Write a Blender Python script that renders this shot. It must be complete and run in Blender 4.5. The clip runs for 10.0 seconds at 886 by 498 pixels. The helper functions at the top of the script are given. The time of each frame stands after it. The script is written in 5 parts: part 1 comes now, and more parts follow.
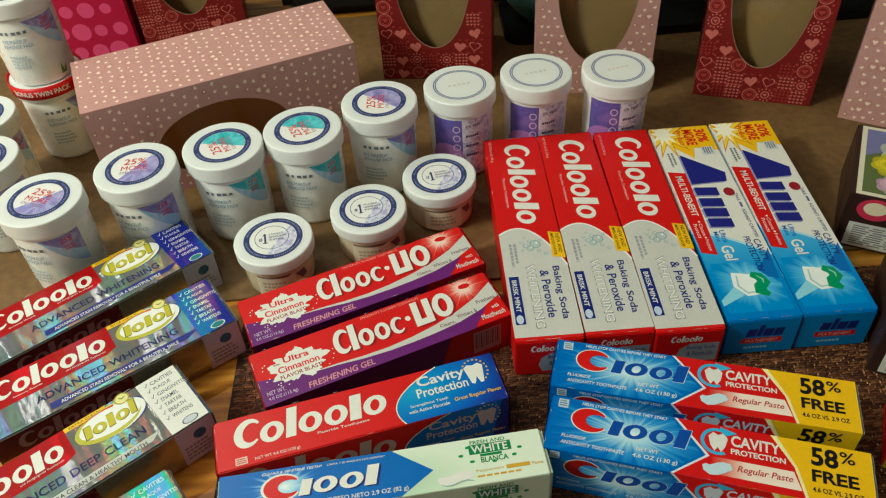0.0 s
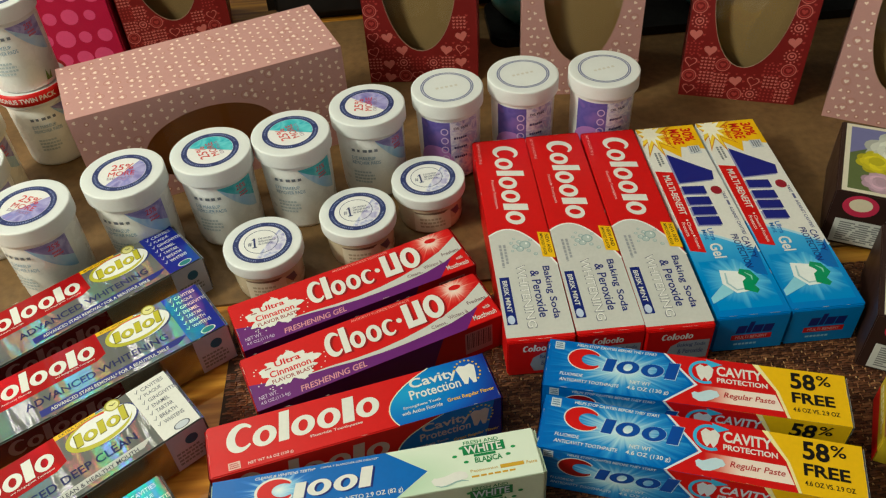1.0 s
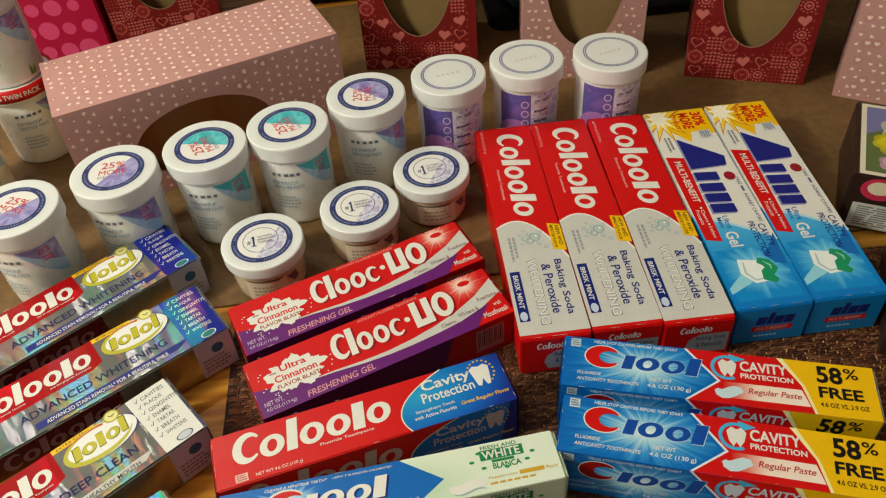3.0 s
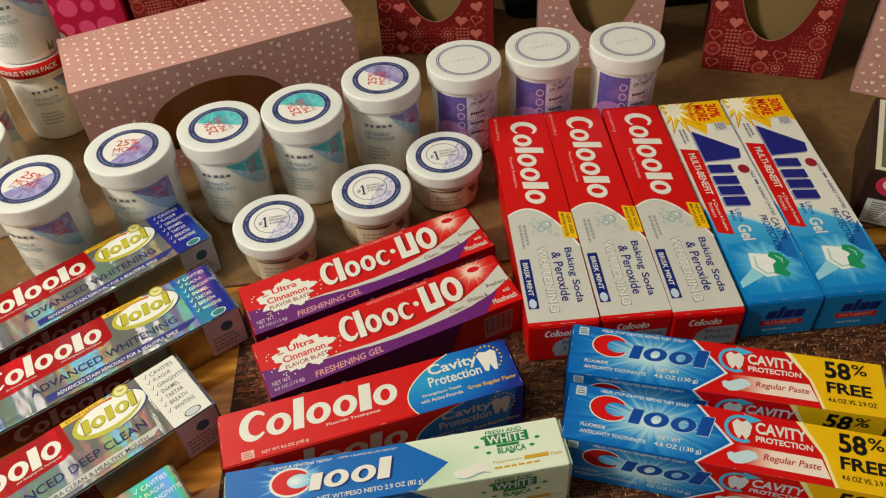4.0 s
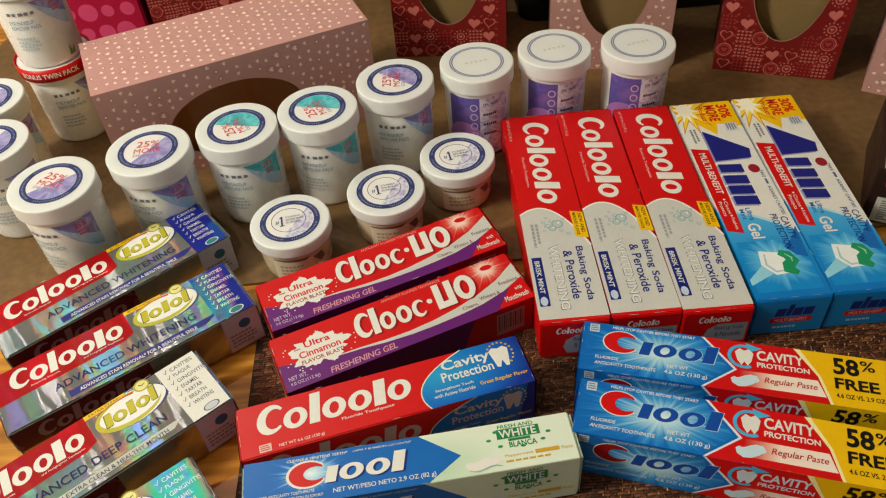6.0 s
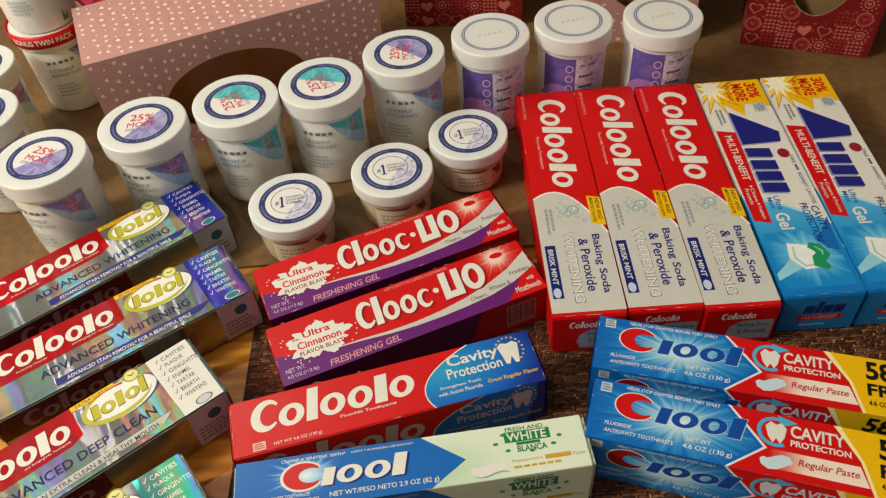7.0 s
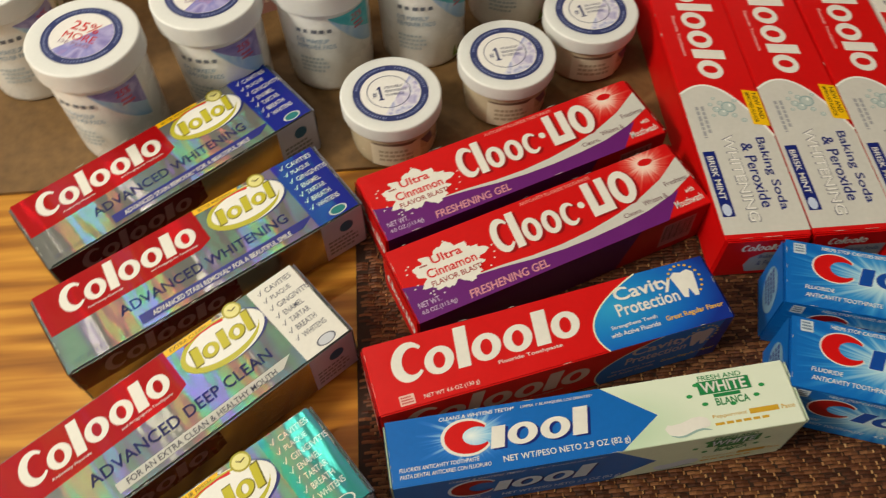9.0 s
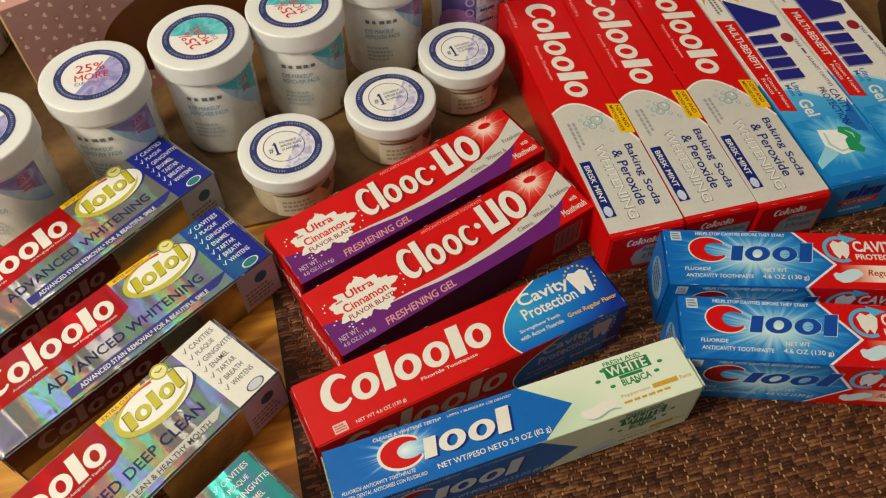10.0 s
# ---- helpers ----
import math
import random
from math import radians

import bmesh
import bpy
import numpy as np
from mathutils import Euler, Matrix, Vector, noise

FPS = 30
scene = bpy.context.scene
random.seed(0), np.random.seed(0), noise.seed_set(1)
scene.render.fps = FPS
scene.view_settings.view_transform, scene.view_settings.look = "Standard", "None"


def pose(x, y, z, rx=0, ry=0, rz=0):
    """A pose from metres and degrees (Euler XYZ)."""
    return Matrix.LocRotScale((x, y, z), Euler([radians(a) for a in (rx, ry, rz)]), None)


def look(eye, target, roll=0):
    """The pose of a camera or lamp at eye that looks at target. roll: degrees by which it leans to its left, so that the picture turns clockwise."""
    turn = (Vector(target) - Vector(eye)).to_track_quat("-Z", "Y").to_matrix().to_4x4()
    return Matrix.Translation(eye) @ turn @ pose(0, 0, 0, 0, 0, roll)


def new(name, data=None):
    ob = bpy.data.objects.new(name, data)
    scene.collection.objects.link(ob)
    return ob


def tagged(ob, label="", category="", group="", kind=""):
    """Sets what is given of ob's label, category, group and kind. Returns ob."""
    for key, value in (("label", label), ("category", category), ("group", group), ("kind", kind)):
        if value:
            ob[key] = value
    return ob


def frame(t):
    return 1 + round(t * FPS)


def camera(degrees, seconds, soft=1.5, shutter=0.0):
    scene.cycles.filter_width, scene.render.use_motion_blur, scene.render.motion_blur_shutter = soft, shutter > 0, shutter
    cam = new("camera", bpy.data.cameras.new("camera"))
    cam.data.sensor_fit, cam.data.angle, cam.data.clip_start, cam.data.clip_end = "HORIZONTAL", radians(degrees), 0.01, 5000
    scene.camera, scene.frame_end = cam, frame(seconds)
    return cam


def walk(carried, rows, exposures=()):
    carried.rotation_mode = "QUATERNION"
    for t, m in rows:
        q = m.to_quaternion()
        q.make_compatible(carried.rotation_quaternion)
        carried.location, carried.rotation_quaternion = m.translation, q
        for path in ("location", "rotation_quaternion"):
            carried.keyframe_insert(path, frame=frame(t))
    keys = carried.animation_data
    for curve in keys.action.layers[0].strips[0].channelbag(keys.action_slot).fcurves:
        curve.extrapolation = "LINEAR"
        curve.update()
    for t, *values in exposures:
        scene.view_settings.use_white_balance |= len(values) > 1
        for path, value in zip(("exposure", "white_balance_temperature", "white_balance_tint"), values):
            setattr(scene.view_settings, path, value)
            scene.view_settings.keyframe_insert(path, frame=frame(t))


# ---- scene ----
cam = camera(57.5, 10.0, soft=1.2, shutter=0.3)
ROWS = [
    (0.0, 0.1494, -0.3011, 0.4640, 46.21, 3.07, -3.53),
    (0.5, 0.1484, -0.3072, 0.4647, 46.56, 3.15, -4.27),
    (1.0, 0.1469, -0.3030, 0.4626, 46.50, 3.02, -4.75),
    (1.5, 0.1513, -0.2968, 0.4583, 46.00, 2.92, -5.59),
    (2.0, 0.1532, -0.2899, 0.4581, 45.81, 2.57, -6.60),
    (2.5, 0.1367, -0.2800, 0.4562, 45.56, 3.34, -6.69),
    (4.0, 0.1362, -0.2825, 0.4525, 44.56, 2.92, -4.48),
    (4.5, 0.1384, -0.2886, 0.4526, 44.40, 2.82, -4.38),
    (5.0, 0.1370, -0.2896, 0.4553, 44.55, 3.04, -4.46),
    (5.5, 0.1358, -0.2928, 0.4582, 44.86, 3.41, -4.06),
    (7.0, 0.1393, -0.2598, 0.4438, 42.50, 3.52, -2.59),
    (7.5, 0.1175, -0.2087, 0.3794, 37.20, 1.64, 3.83),
    (8.0, 0.0885, -0.1951, 0.3619, 33.36, 1.11, 8.03),
    (8.5, 0.0385, -0.1791, 0.3758, 32.06, 0.59, 4.57),
    (9.0, 0.0311, -0.1774, 0.4010, 32.78, 0.74, -4.55),
    (9.5, 0.0393, -0.1913, 0.4104, 34.79, 0.17, -11.50),
    (10.0, 0.0324, -0.2045, 0.4177, 36.32, 0.63, -14.69),
]
# the white balance settles from a cooler, greener start
LIGHTNESS = 0.22
walk(cam, [(r[0], pose(*r[1:])) for r in ROWS], [(0.0, LIGHTNESS, 6120, -4), (1.0, LIGHTNESS, 6270, -1), (2.0, LIGHTNESS, 6510, 3), (4.0, LIGHTNESS, 6630, 6), (7.0, LIGHTNESS, 6690, 9), (8.0, LIGHTNESS - 0.10, 6720, 10), (10.0, LIGHTNESS - 0.06, 6820, 10)])

# ---- light: a two-bulb pendant behind the table, a warm lamp to its left, unseen pale walls ----
world = bpy.data.worlds.new("room_air")
scene.world = world
world.use_nodes = True
world.node_tree.nodes["Background"].inputs[0].default_value = (1.0, 0.86, 0.70, 1)
world.node_tree.nodes["Background"].inputs[1].default_value = 0.02


def bulb_lamp(name, at, watts, radius, colour):
    data = bpy.data.lights.new(name, "POINT")
    data.shadow_soft_size, data.energy, data.color = radius, watts, colour
    ob = new(name, data)
    ob.location = at
    return ob


def shaded_lamp(name, at, target, watts, size, colour):
    data = bpy.data.lights.new(name, "AREA")
    data.shape, data.size, data.energy, data.color = "DISK", size, watts, colour
    ob = new(name, data)
    ob.matrix_world = look(at, target)
    return ob


shaded_lamp("pendant_lamp", (-0.705, 0.685, 1.50), (-0.2, 0.3, 0.0), 1.9, 0.034, (1.0, 0.94, 0.79))
shaded_lamp("pendant_lamp", (-0.475, 0.845, 1.50), (-0.2, 0.3, 0.0), 1.9, 0.034, (1.0, 0.94, 0.79))
bulb_lamp("side_lamp", (-1.17, -0.26, 1.22), 67.0, 0.17, (1.0, 0.95, 0.80))


# ---- materials ----
def lin(c):
    """A colour from 0-255 values."""
    return tuple((v / 255 / 12.92) if v / 255 <= 0.04045 else ((v / 255 + 0.055) / 1.055) ** 2.4 for v in c) + (1.0,)


def shader(name, colour, rough=0.5, metal=0.0, coat=0.0, vary=0.08, scale=60.0, bump=0.0, bump_scale=400.0, rough_vary=0.1):
    """A principled material with two scales of variation in colour and roughness, and fine relief."""
    m = bpy.data.materials.new(name)
    m.use_nodes = True
    nt = m.node_tree
    b = nt.nodes["Principled BSDF"]
    b.inputs["Metallic"].default_value = metal
    b.inputs["Coat Weight"].default_value = coat
    b.inputs["Coat Roughness"].default_value = 0.18
    b.inputs["Specular IOR Level"].default_value = 0.4
    tc = nt.nodes.new("ShaderNodeTexCoord")
    n1 = nt.nodes.new("ShaderNodeTexNoise")
    n1.inputs["Scale"].default_value, n1.inputs["Detail"].default_value = scale, 4
    nt.links.new(tc.outputs["Object"], n1.inputs["Vector"])
    n2 = nt.nodes.new("ShaderNodeTexNoise")
    n2.inputs["Scale"].default_value, n2.inputs["Detail"].default_value = scale * 9, 3
    nt.links.new(tc.outputs["Object"], n2.inputs["Vector"])
    add = nt.nodes.new("ShaderNodeMath")
    add.operation = "ADD"
    nt.links.new(n1.outputs[0], add.inputs[0])
    nt.links.new(n2.outputs[0], add.inputs[1])
    mr = nt.nodes.new("ShaderNodeMapRange")
    mr.inputs[1].default_value, mr.inputs[2].default_value = 0.6, 1.4
    mr.inputs[3].default_value, mr.inputs[4].default_value = 1 - vary, 1 + vary
    nt.links.new(add.outputs[0], mr.inputs[0])
    mul = nt.nodes.new("ShaderNodeVectorMath")
    mul.operation = "SCALE"
    mul.inputs[0].default_value = colour[:3]
    nt.links.new(mr.outputs[0], mul.inputs["Scale"])
    nt.links.new(mul.outputs[0], b.inputs["Base Color"])
    rr = nt.nodes.new("ShaderNodeMapRange")
    rr.inputs[1].default_value, rr.inputs[2].default_value = 0.3, 0.7
    rr.inputs[3].default_value, rr.inputs[4].default_value = max(rough - rough_vary, 0.03), rough + rough_vary
    nt.links.new(n1.outputs[0], rr.inputs[0])
    nt.links.new(rr.outputs[0], b.inputs["Roughness"])
    if bump:
        n3 = nt.nodes.new("ShaderNodeTexNoise")
        n3.inputs["Scale"].default_value, n3.inputs["Detail"].default_value = bump_scale, 3
        nt.links.new(tc.outputs["Object"], n3.inputs["Vector"])
        bp = nt.nodes.new("ShaderNodeBump")
        bp.inputs["Strength"].default_value, bp.inputs["Distance"].default_value = bump, 0.001
        nt.links.new(n3.outputs[0], bp.inputs["Height"])
        nt.links.new(bp.outputs[0], b.inputs["Normal"])
    return m


INK = {}


def ink(r, g, b, rough=0.38, metal=0.0):
    """Printing ink on coated card, one material a colour."""
    key = (r, g, b, rough, metal)
    if key not in INK:
        INK[key] = shader("ink_%02x%02x%02x" % (r, g, b), lin((r, g, b)), rough, metal, 0.0, 0.05, 45.0, 0.06, 160.0, 0.05)
    return INK[key]


def ramp_print(name, stops, centre, size, rough=0.38, mottle=0.0, rays=0):
    """A colour run printed on card: tones run outwards from a centre, by distances scaled on each axis of the thing.
    rays: number of light and dark spokes round the centre."""
    m = bpy.data.materials.new(name)
    m.use_nodes = True
    nt = m.node_tree
    b = nt.nodes["Principled BSDF"]
    b.inputs["Roughness"].default_value, b.inputs["Specular IOR Level"].default_value = rough, 0.4
    tc = nt.nodes.new("ShaderNodeTexCoord")
    mp = nt.nodes.new("ShaderNodeMapping")
    mp.vector_type = "POINT"
    inv = [1.0 / v if v else 0.0 for v in size]
    mp.inputs["Scale"].default_value = inv
    mp.inputs["Location"].default_value = [-c * i for c, i in zip(centre, inv)]
    nt.links.new(tc.outputs["Object"], mp.inputs["Vector"])
    ln = nt.nodes.new("ShaderNodeVectorMath")
    ln.operation = "LENGTH"
    nt.links.new(mp.outputs[0], ln.inputs[0])
    value = ln.outputs["Value"]
    if rays:
        sep = nt.nodes.new("ShaderNodeSeparateXYZ")
        nt.links.new(mp.outputs[0], sep.inputs[0])
        both = nt.nodes.new("ShaderNodeMath")
        both.operation = "ADD"
        nt.links.new(sep.outputs[1], both.inputs[0])
        nt.links.new(sep.outputs[2], both.inputs[1])
        ang = nt.nodes.new("ShaderNodeMath")
        ang.operation = "ARCTAN2"
        nt.links.new(both.outputs[0], ang.inputs[0])
        nt.links.new(sep.outputs[0], ang.inputs[1])
        ns = nt.nodes.new("ShaderNodeTexNoise")
        ns.noise_dimensions = "1D"
        ns.inputs["Scale"].default_value, ns.inputs["Detail"].default_value = rays / 6.28, 2
        nt.links.new(ang.outputs[0], ns.inputs["W"])
        sp = nt.nodes.new("ShaderNodeMapRange")
        sp.inputs[1].default_value, sp.inputs[2].default_value = 0.3, 0.7
        sp.inputs[3].default_value, sp.inputs[4].default_value = 0.72, 1.30
        nt.links.new(ns.outputs[0], sp.inputs[0])
        mu = nt.nodes.new("ShaderNodeMath")
        mu.operation = "MULTIPLY"
        nt.links.new(value, mu.inputs[0])
        nt.links.new(sp.outputs[0], mu.inputs[1])
        value = mu.outputs[0]
    if mottle:
        n = nt.nodes.new("ShaderNodeTexNoise")
        n.inputs["Scale"].default_value, n.inputs["Detail"].default_value = 160.0, 4
        nt.links.new(tc.outputs["Object"], n.inputs["Vector"])
        ad = nt.nodes.new("ShaderNodeMath")
        ad.operation, ad.inputs[1].default_value = "MULTIPLY_ADD", mottle
        nt.links.new(n.outputs[0], ad.inputs[0])
        nt.links.new(value, ad.inputs[2])
        value = ad.outputs[0]
    cr = nt.nodes.new("ShaderNodeValToRGB")
    e = cr.color_ramp.elements
    e[0].position, e[0].color = stops[0][0], lin(stops[0][1])
    e[1].position, e[1].color = stops[-1][0], lin(stops[-1][1])
    for p, c in stops[1:-1]:
        cr.color_ramp.elements.new(p).color = lin(c)
    nt.links.new(value, cr.inputs[0])
    nt.links.new(cr.outputs[0], b.inputs["Base Color"])
    return m


def watercolour(name, tones, scale, detail=5):
    """Blotted washes of several tones, printed."""
    m = bpy.data.materials.new(name)
    m.use_nodes = True
    nt = m.node_tree
    b = nt.nodes["Principled BSDF"]
    b.inputs["Roughness"].default_value, b.inputs["Specular IOR Level"].default_value = 0.4, 0.35
    tc = nt.nodes.new("ShaderNodeTexCoord")
    n = nt.nodes.new("ShaderNodeTexNoise")
    n.inputs["Scale"].default_value, n.inputs["Detail"].default_value, n.inputs["Distortion"].default_value = scale, detail, 0.8
    nt.links.new(tc.outputs["Object"], n.inputs["Vector"])
    cr = nt.nodes.new("ShaderNodeValToRGB")
    e = cr.color_ramp.elements
    e[0].position, e[0].color = 0.30, lin(tones[0])
    e[1].position, e[1].color = 0.70, lin(tones[-1])
    for k in range(1, len(tones) - 1):
        cr.color_ramp.elements.new(0.30 + 0.40 * k / (len(tones) - 1)).color = lin(tones[k])
    nt.links.new(n.outputs[0], cr.inputs[0])
    nt.links.new(cr.outputs[0], b.inputs["Base Color"])
    return m


def foil_material(name, tint, body, metal, rough, orders):
    """Holographic foil: a brushed sheet, wider in gloss across the box than along it, whose fine ruling also throws
    each colour of light off at its own small angle, as a grating does."""
    m = bpy.data.materials.new(name)
    m.use_nodes = True
    nt = m.node_tree
    b = nt.nodes["Principled BSDF"]
    tc = nt.nodes.new("ShaderNodeTexCoord")
    geo = nt.nodes.new("ShaderNodeNewGeometry")

    def axis(v):
        n = nt.nodes.new("ShaderNodeVectorTransform")
        n.vector_type, n.convert_from, n.convert_to = "VECTOR", "OBJECT", "WORLD"
        n.inputs[0].default_value = v
        return n.outputs[0]

    along = axis((1, 0, 0))
    n4 = nt.nodes.new("ShaderNodeTexNoise")
    n4.inputs["Scale"].default_value, n4.inputs["Detail"].default_value = 40.0, 2
    wave = nt.nodes.new("ShaderNodeMapping")
    wave.inputs["Scale"].default_value = (1.0, 0.22, 0.22)
    nt.links.new(tc.outputs["Object"], wave.inputs["Vector"])
    nt.links.new(wave.outputs[0], n4.inputs["Vector"])
    bp = nt.nodes.new("ShaderNodeBump")
    bp.inputs["Strength"].default_value, bp.inputs["Distance"].default_value = 0.70, 0.0009
    nt.links.new(n4.outputs[0], bp.inputs["Height"])
    base = nt.nodes.new("ShaderNodeBsdfAnisotropic")
    base.distribution = "BECKMANN"
    base.inputs["Roughness"].default_value, base.inputs["Anisotropy"].default_value = rough + 0.05, 0.94
    base.inputs["Color"].default_value = lin(tint)
    nt.links.new(along, base.inputs["Tangent"])
    nt.links.new(bp.outputs[0], base.inputs["Normal"])
    b.inputs["Base Color"].default_value = lin(body)
    b.inputs["Roughness"].default_value = 0.5
    b.inputs["Specular IOR Level"].default_value = 0.15
    n5 = nt.nodes.new("ShaderNodeTexNoise")
    n5.inputs["Scale"].default_value = 120.0
    nt.links.new(tc.outputs["Object"], n5.inputs["Vector"])
    mr = nt.nodes.new("ShaderNodeMapRange")
    mr.inputs[3].default_value, mr.inputs[4].default_value = metal - 0.06, metal + 0.06
    nt.links.new(n5.outputs[0], mr.inputs[0])
    mx = nt.nodes.new("ShaderNodeMixShader")
    nt.links.new(mr.outputs[0], mx.inputs[0])
    nt.links.new(b.outputs[0], mx.inputs[1])
    nt.links.new(base.outputs[0], mx.inputs[2])
    last = mx.outputs[0]
    for tilt, colour in ((0.046, (0.25, 0.08, 1)), (0.053, (0.03, 0.5, 1)), (0.060, (0.03, 1, 0.4)), (0.068, (0.7, 0.6, 0.05)), (0.075, (0.7, 0.06, 0.1)), (0.104, (0.15, 0.03, 0.5)), (0.116, (0.02, 0.3, 0.5)), (0.128, (0.02, 0.4, 0.2))):
        for side in (-1, 1):
            t = nt.nodes.new("ShaderNodeVectorMath")
            t.operation = "SCALE"
            t.inputs["Scale"].default_value = side * tilt
            nt.links.new(along, t.inputs[0])
            a = nt.nodes.new("ShaderNodeVectorMath")
            a.operation = "ADD"
            nt.links.new(bp.outputs[0], a.inputs[0])
            nt.links.new(t.outputs[0], a.inputs[1])
            nm = nt.nodes.new("ShaderNodeVectorMath")
            nm.operation = "NORMALIZE"
            nt.links.new(a.outputs[0], nm.inputs[0])
            g = nt.nodes.new("ShaderNodeBsdfAnisotropic")
            g.distribution = "BECKMANN"
            g.inputs["Roughness"].default_value, g.inputs["Anisotropy"].default_value = rough, 0.93
            g.inputs["Color"].default_value = tuple(orders * c for c in colour) + (1,)
            nt.links.new(along, g.inputs["Tangent"])
            nt.links.new(nm.outputs[0], g.inputs["Normal"])
            ad = nt.nodes.new("ShaderNodeAddShader")
            nt.links.new(last, ad.inputs[0])
            nt.links.new(g.outputs[0], ad.inputs[1])
            last = ad.outputs[0]
    nt.links.new(last, nt.nodes["Material Output"].inputs["Surface"])
    return m


def wood_material(name):
    m = bpy.data.materials.new(name)
    m.use_nodes = True
    nt = m.node_tree
    b = nt.nodes["Principled BSDF"]
    b.inputs["Coat Weight"].default_value, b.inputs["Coat Roughness"].default_value = 0.12, 0.25
    tc = nt.nodes.new("ShaderNodeTexCoord")
    mp = nt.nodes.new("ShaderNodeMapping")
    mp.inputs["Scale"].default_value = (3.5, 46.0, 46.0)
    mp.inputs["Rotation"].default_value = (0, 0, radians(8))
    nt.links.new(tc.outputs["Object"], mp.inputs["Vector"])
    n = nt.nodes.new("ShaderNodeTexNoise")
    n.inputs["Scale"].default_value, n.inputs["Detail"].default_value, n.inputs["Distortion"].default_value = 1.6, 6, 0.7
    nt.links.new(mp.outputs[0], n.inputs["Vector"])
    mp2 = nt.nodes.new("ShaderNodeMapping")
    mp2.inputs["Scale"].default_value = (9.0, 190.0, 190.0)
    mp2.inputs["Rotation"].default_value = (0, 0, radians(8))
    nt.links.new(tc.outputs["Object"], mp2.inputs["Vector"])
    n2 = nt.nodes.new("ShaderNodeTexNoise")
    n2.inputs["Scale"].default_value, n2.inputs["Detail"].default_value = 1.0, 3
    nt.links.new(mp2.outputs[0], n2.inputs["Vector"])
    wv = nt.nodes.new("ShaderNodeTexWave")
    wv.wave_type, wv.bands_direction = "BANDS", "Y"
    wv.inputs["Scale"].default_value, wv.inputs["Distortion"].default_value = 5.0, 9.0
    wv.inputs["Detail"].default_value, wv.inputs["Detail Scale"].default_value = 3.0, 0.6
    mp3 = nt.nodes.new("ShaderNodeMapping")
    mp3.inputs["Scale"].default_value = (0.7, 5.0, 5.0)
    mp3.inputs["Rotation"].default_value = (0, 0, radians(8))
    nt.links.new(tc.outputs["Object"], mp3.inputs["Vector"])
    nt.links.new(mp3.outputs[0], wv.inputs["Vector"])
    ring = nt.nodes.new("ShaderNodeMath")
    ring.operation, ring.inputs[1].default_value = "MULTIPLY_ADD", 0.13
    nt.links.new(wv.outputs["Fac"], ring.inputs[0])
    nt.links.new(n.outputs[0], ring.inputs[2])
    add = nt.nodes.new("ShaderNodeMath")
    add.operation = "MULTIPLY_ADD"
    add.inputs[1].default_value = 0.52
    nt.links.new(n2.outputs[0], add.inputs[0])
    nt.links.new(ring.outputs[0], add.inputs[2])
    cr = nt.nodes.new("ShaderNodeValToRGB")
    e = cr.color_ramp.elements
    e[0].position, e[0].color = 0.52, lin((118, 70, 20))
    e[1].position, e[1].color = 1.0, lin((208, 150, 56))
    mid = cr.color_ramp.elements.new(0.78)
    mid.color = lin((174, 114, 35))
    nt.links.new(add.outputs[0], cr.inputs[0])
    nt.links.new(cr.outputs[0], b.inputs["Base Color"])
    b.inputs["Roughness"].default_value = 0.5
    b.inputs["Specular IOR Level"].default_value = 0.3
    bp = nt.nodes.new("ShaderNodeBump")
    bp.inputs["Strength"].default_value, bp.inputs["Distance"].default_value = 0.12, 0.0005
    nt.links.new(n2.outputs[0], bp.inputs["Height"])
    nt.links.new(bp.outputs[0], b.inputs["Normal"])
    return m


def strand_material(name, tones):
    """Woven vinyl strands, each with a tone of its own."""
    m = bpy.data.materials.new(name)
    m.use_nodes = True
    nt = m.node_tree
    b = nt.nodes["Principled BSDF"]
    b.inputs["Roughness"].default_value = 0.6
    b.inputs["Specular IOR Level"].default_value = 0.25
    g = nt.nodes.new("ShaderNodeNewGeometry")
    cr = nt.nodes.new("ShaderNodeValToRGB")
    e = cr.color_ramp.elements
    e[0].color, e[1].color = lin(tones[0]), lin(tones[4])
    for k in (1, 2, 3):
        cr.color_ramp.elements.new((0.35, 0.6, 0.85)[k - 1]).color = lin(tones[k])
    nt.links.new(g.outputs["Random Per Island"], cr.inputs[0])
    nt.links.new(cr.outputs[0], b.inputs["Base Color"])
    return m


def clear_film(name):
    """Thin clear film: light passes straight through, with a faint gloss."""
    m = bpy.data.materials.new(name)
    m.use_nodes = True
    nt = m.node_tree
    through_it = nt.nodes.new("ShaderNodeBsdfTransparent")
    through_it.inputs["Color"].default_value = (0.94, 0.90, 0.82, 1)
    gloss = nt.nodes.new("ShaderNodeBsdfGlossy")
    gloss.inputs["Roughness"].default_value = 0.06
    fr = nt.nodes.new("ShaderNodeFresnel")
    fr.inputs["IOR"].default_value = 1.5
    mx = nt.nodes.new("ShaderNodeMixShader")
    nt.links.new(fr.outputs[0], mx.inputs[0])
    nt.links.new(through_it.outputs[0], mx.inputs[1])
    nt.links.new(gloss.outputs[0], mx.inputs[2])
    nt.links.new(mx.outputs[0], nt.nodes["Material Output"].inputs["Surface"])
    return m


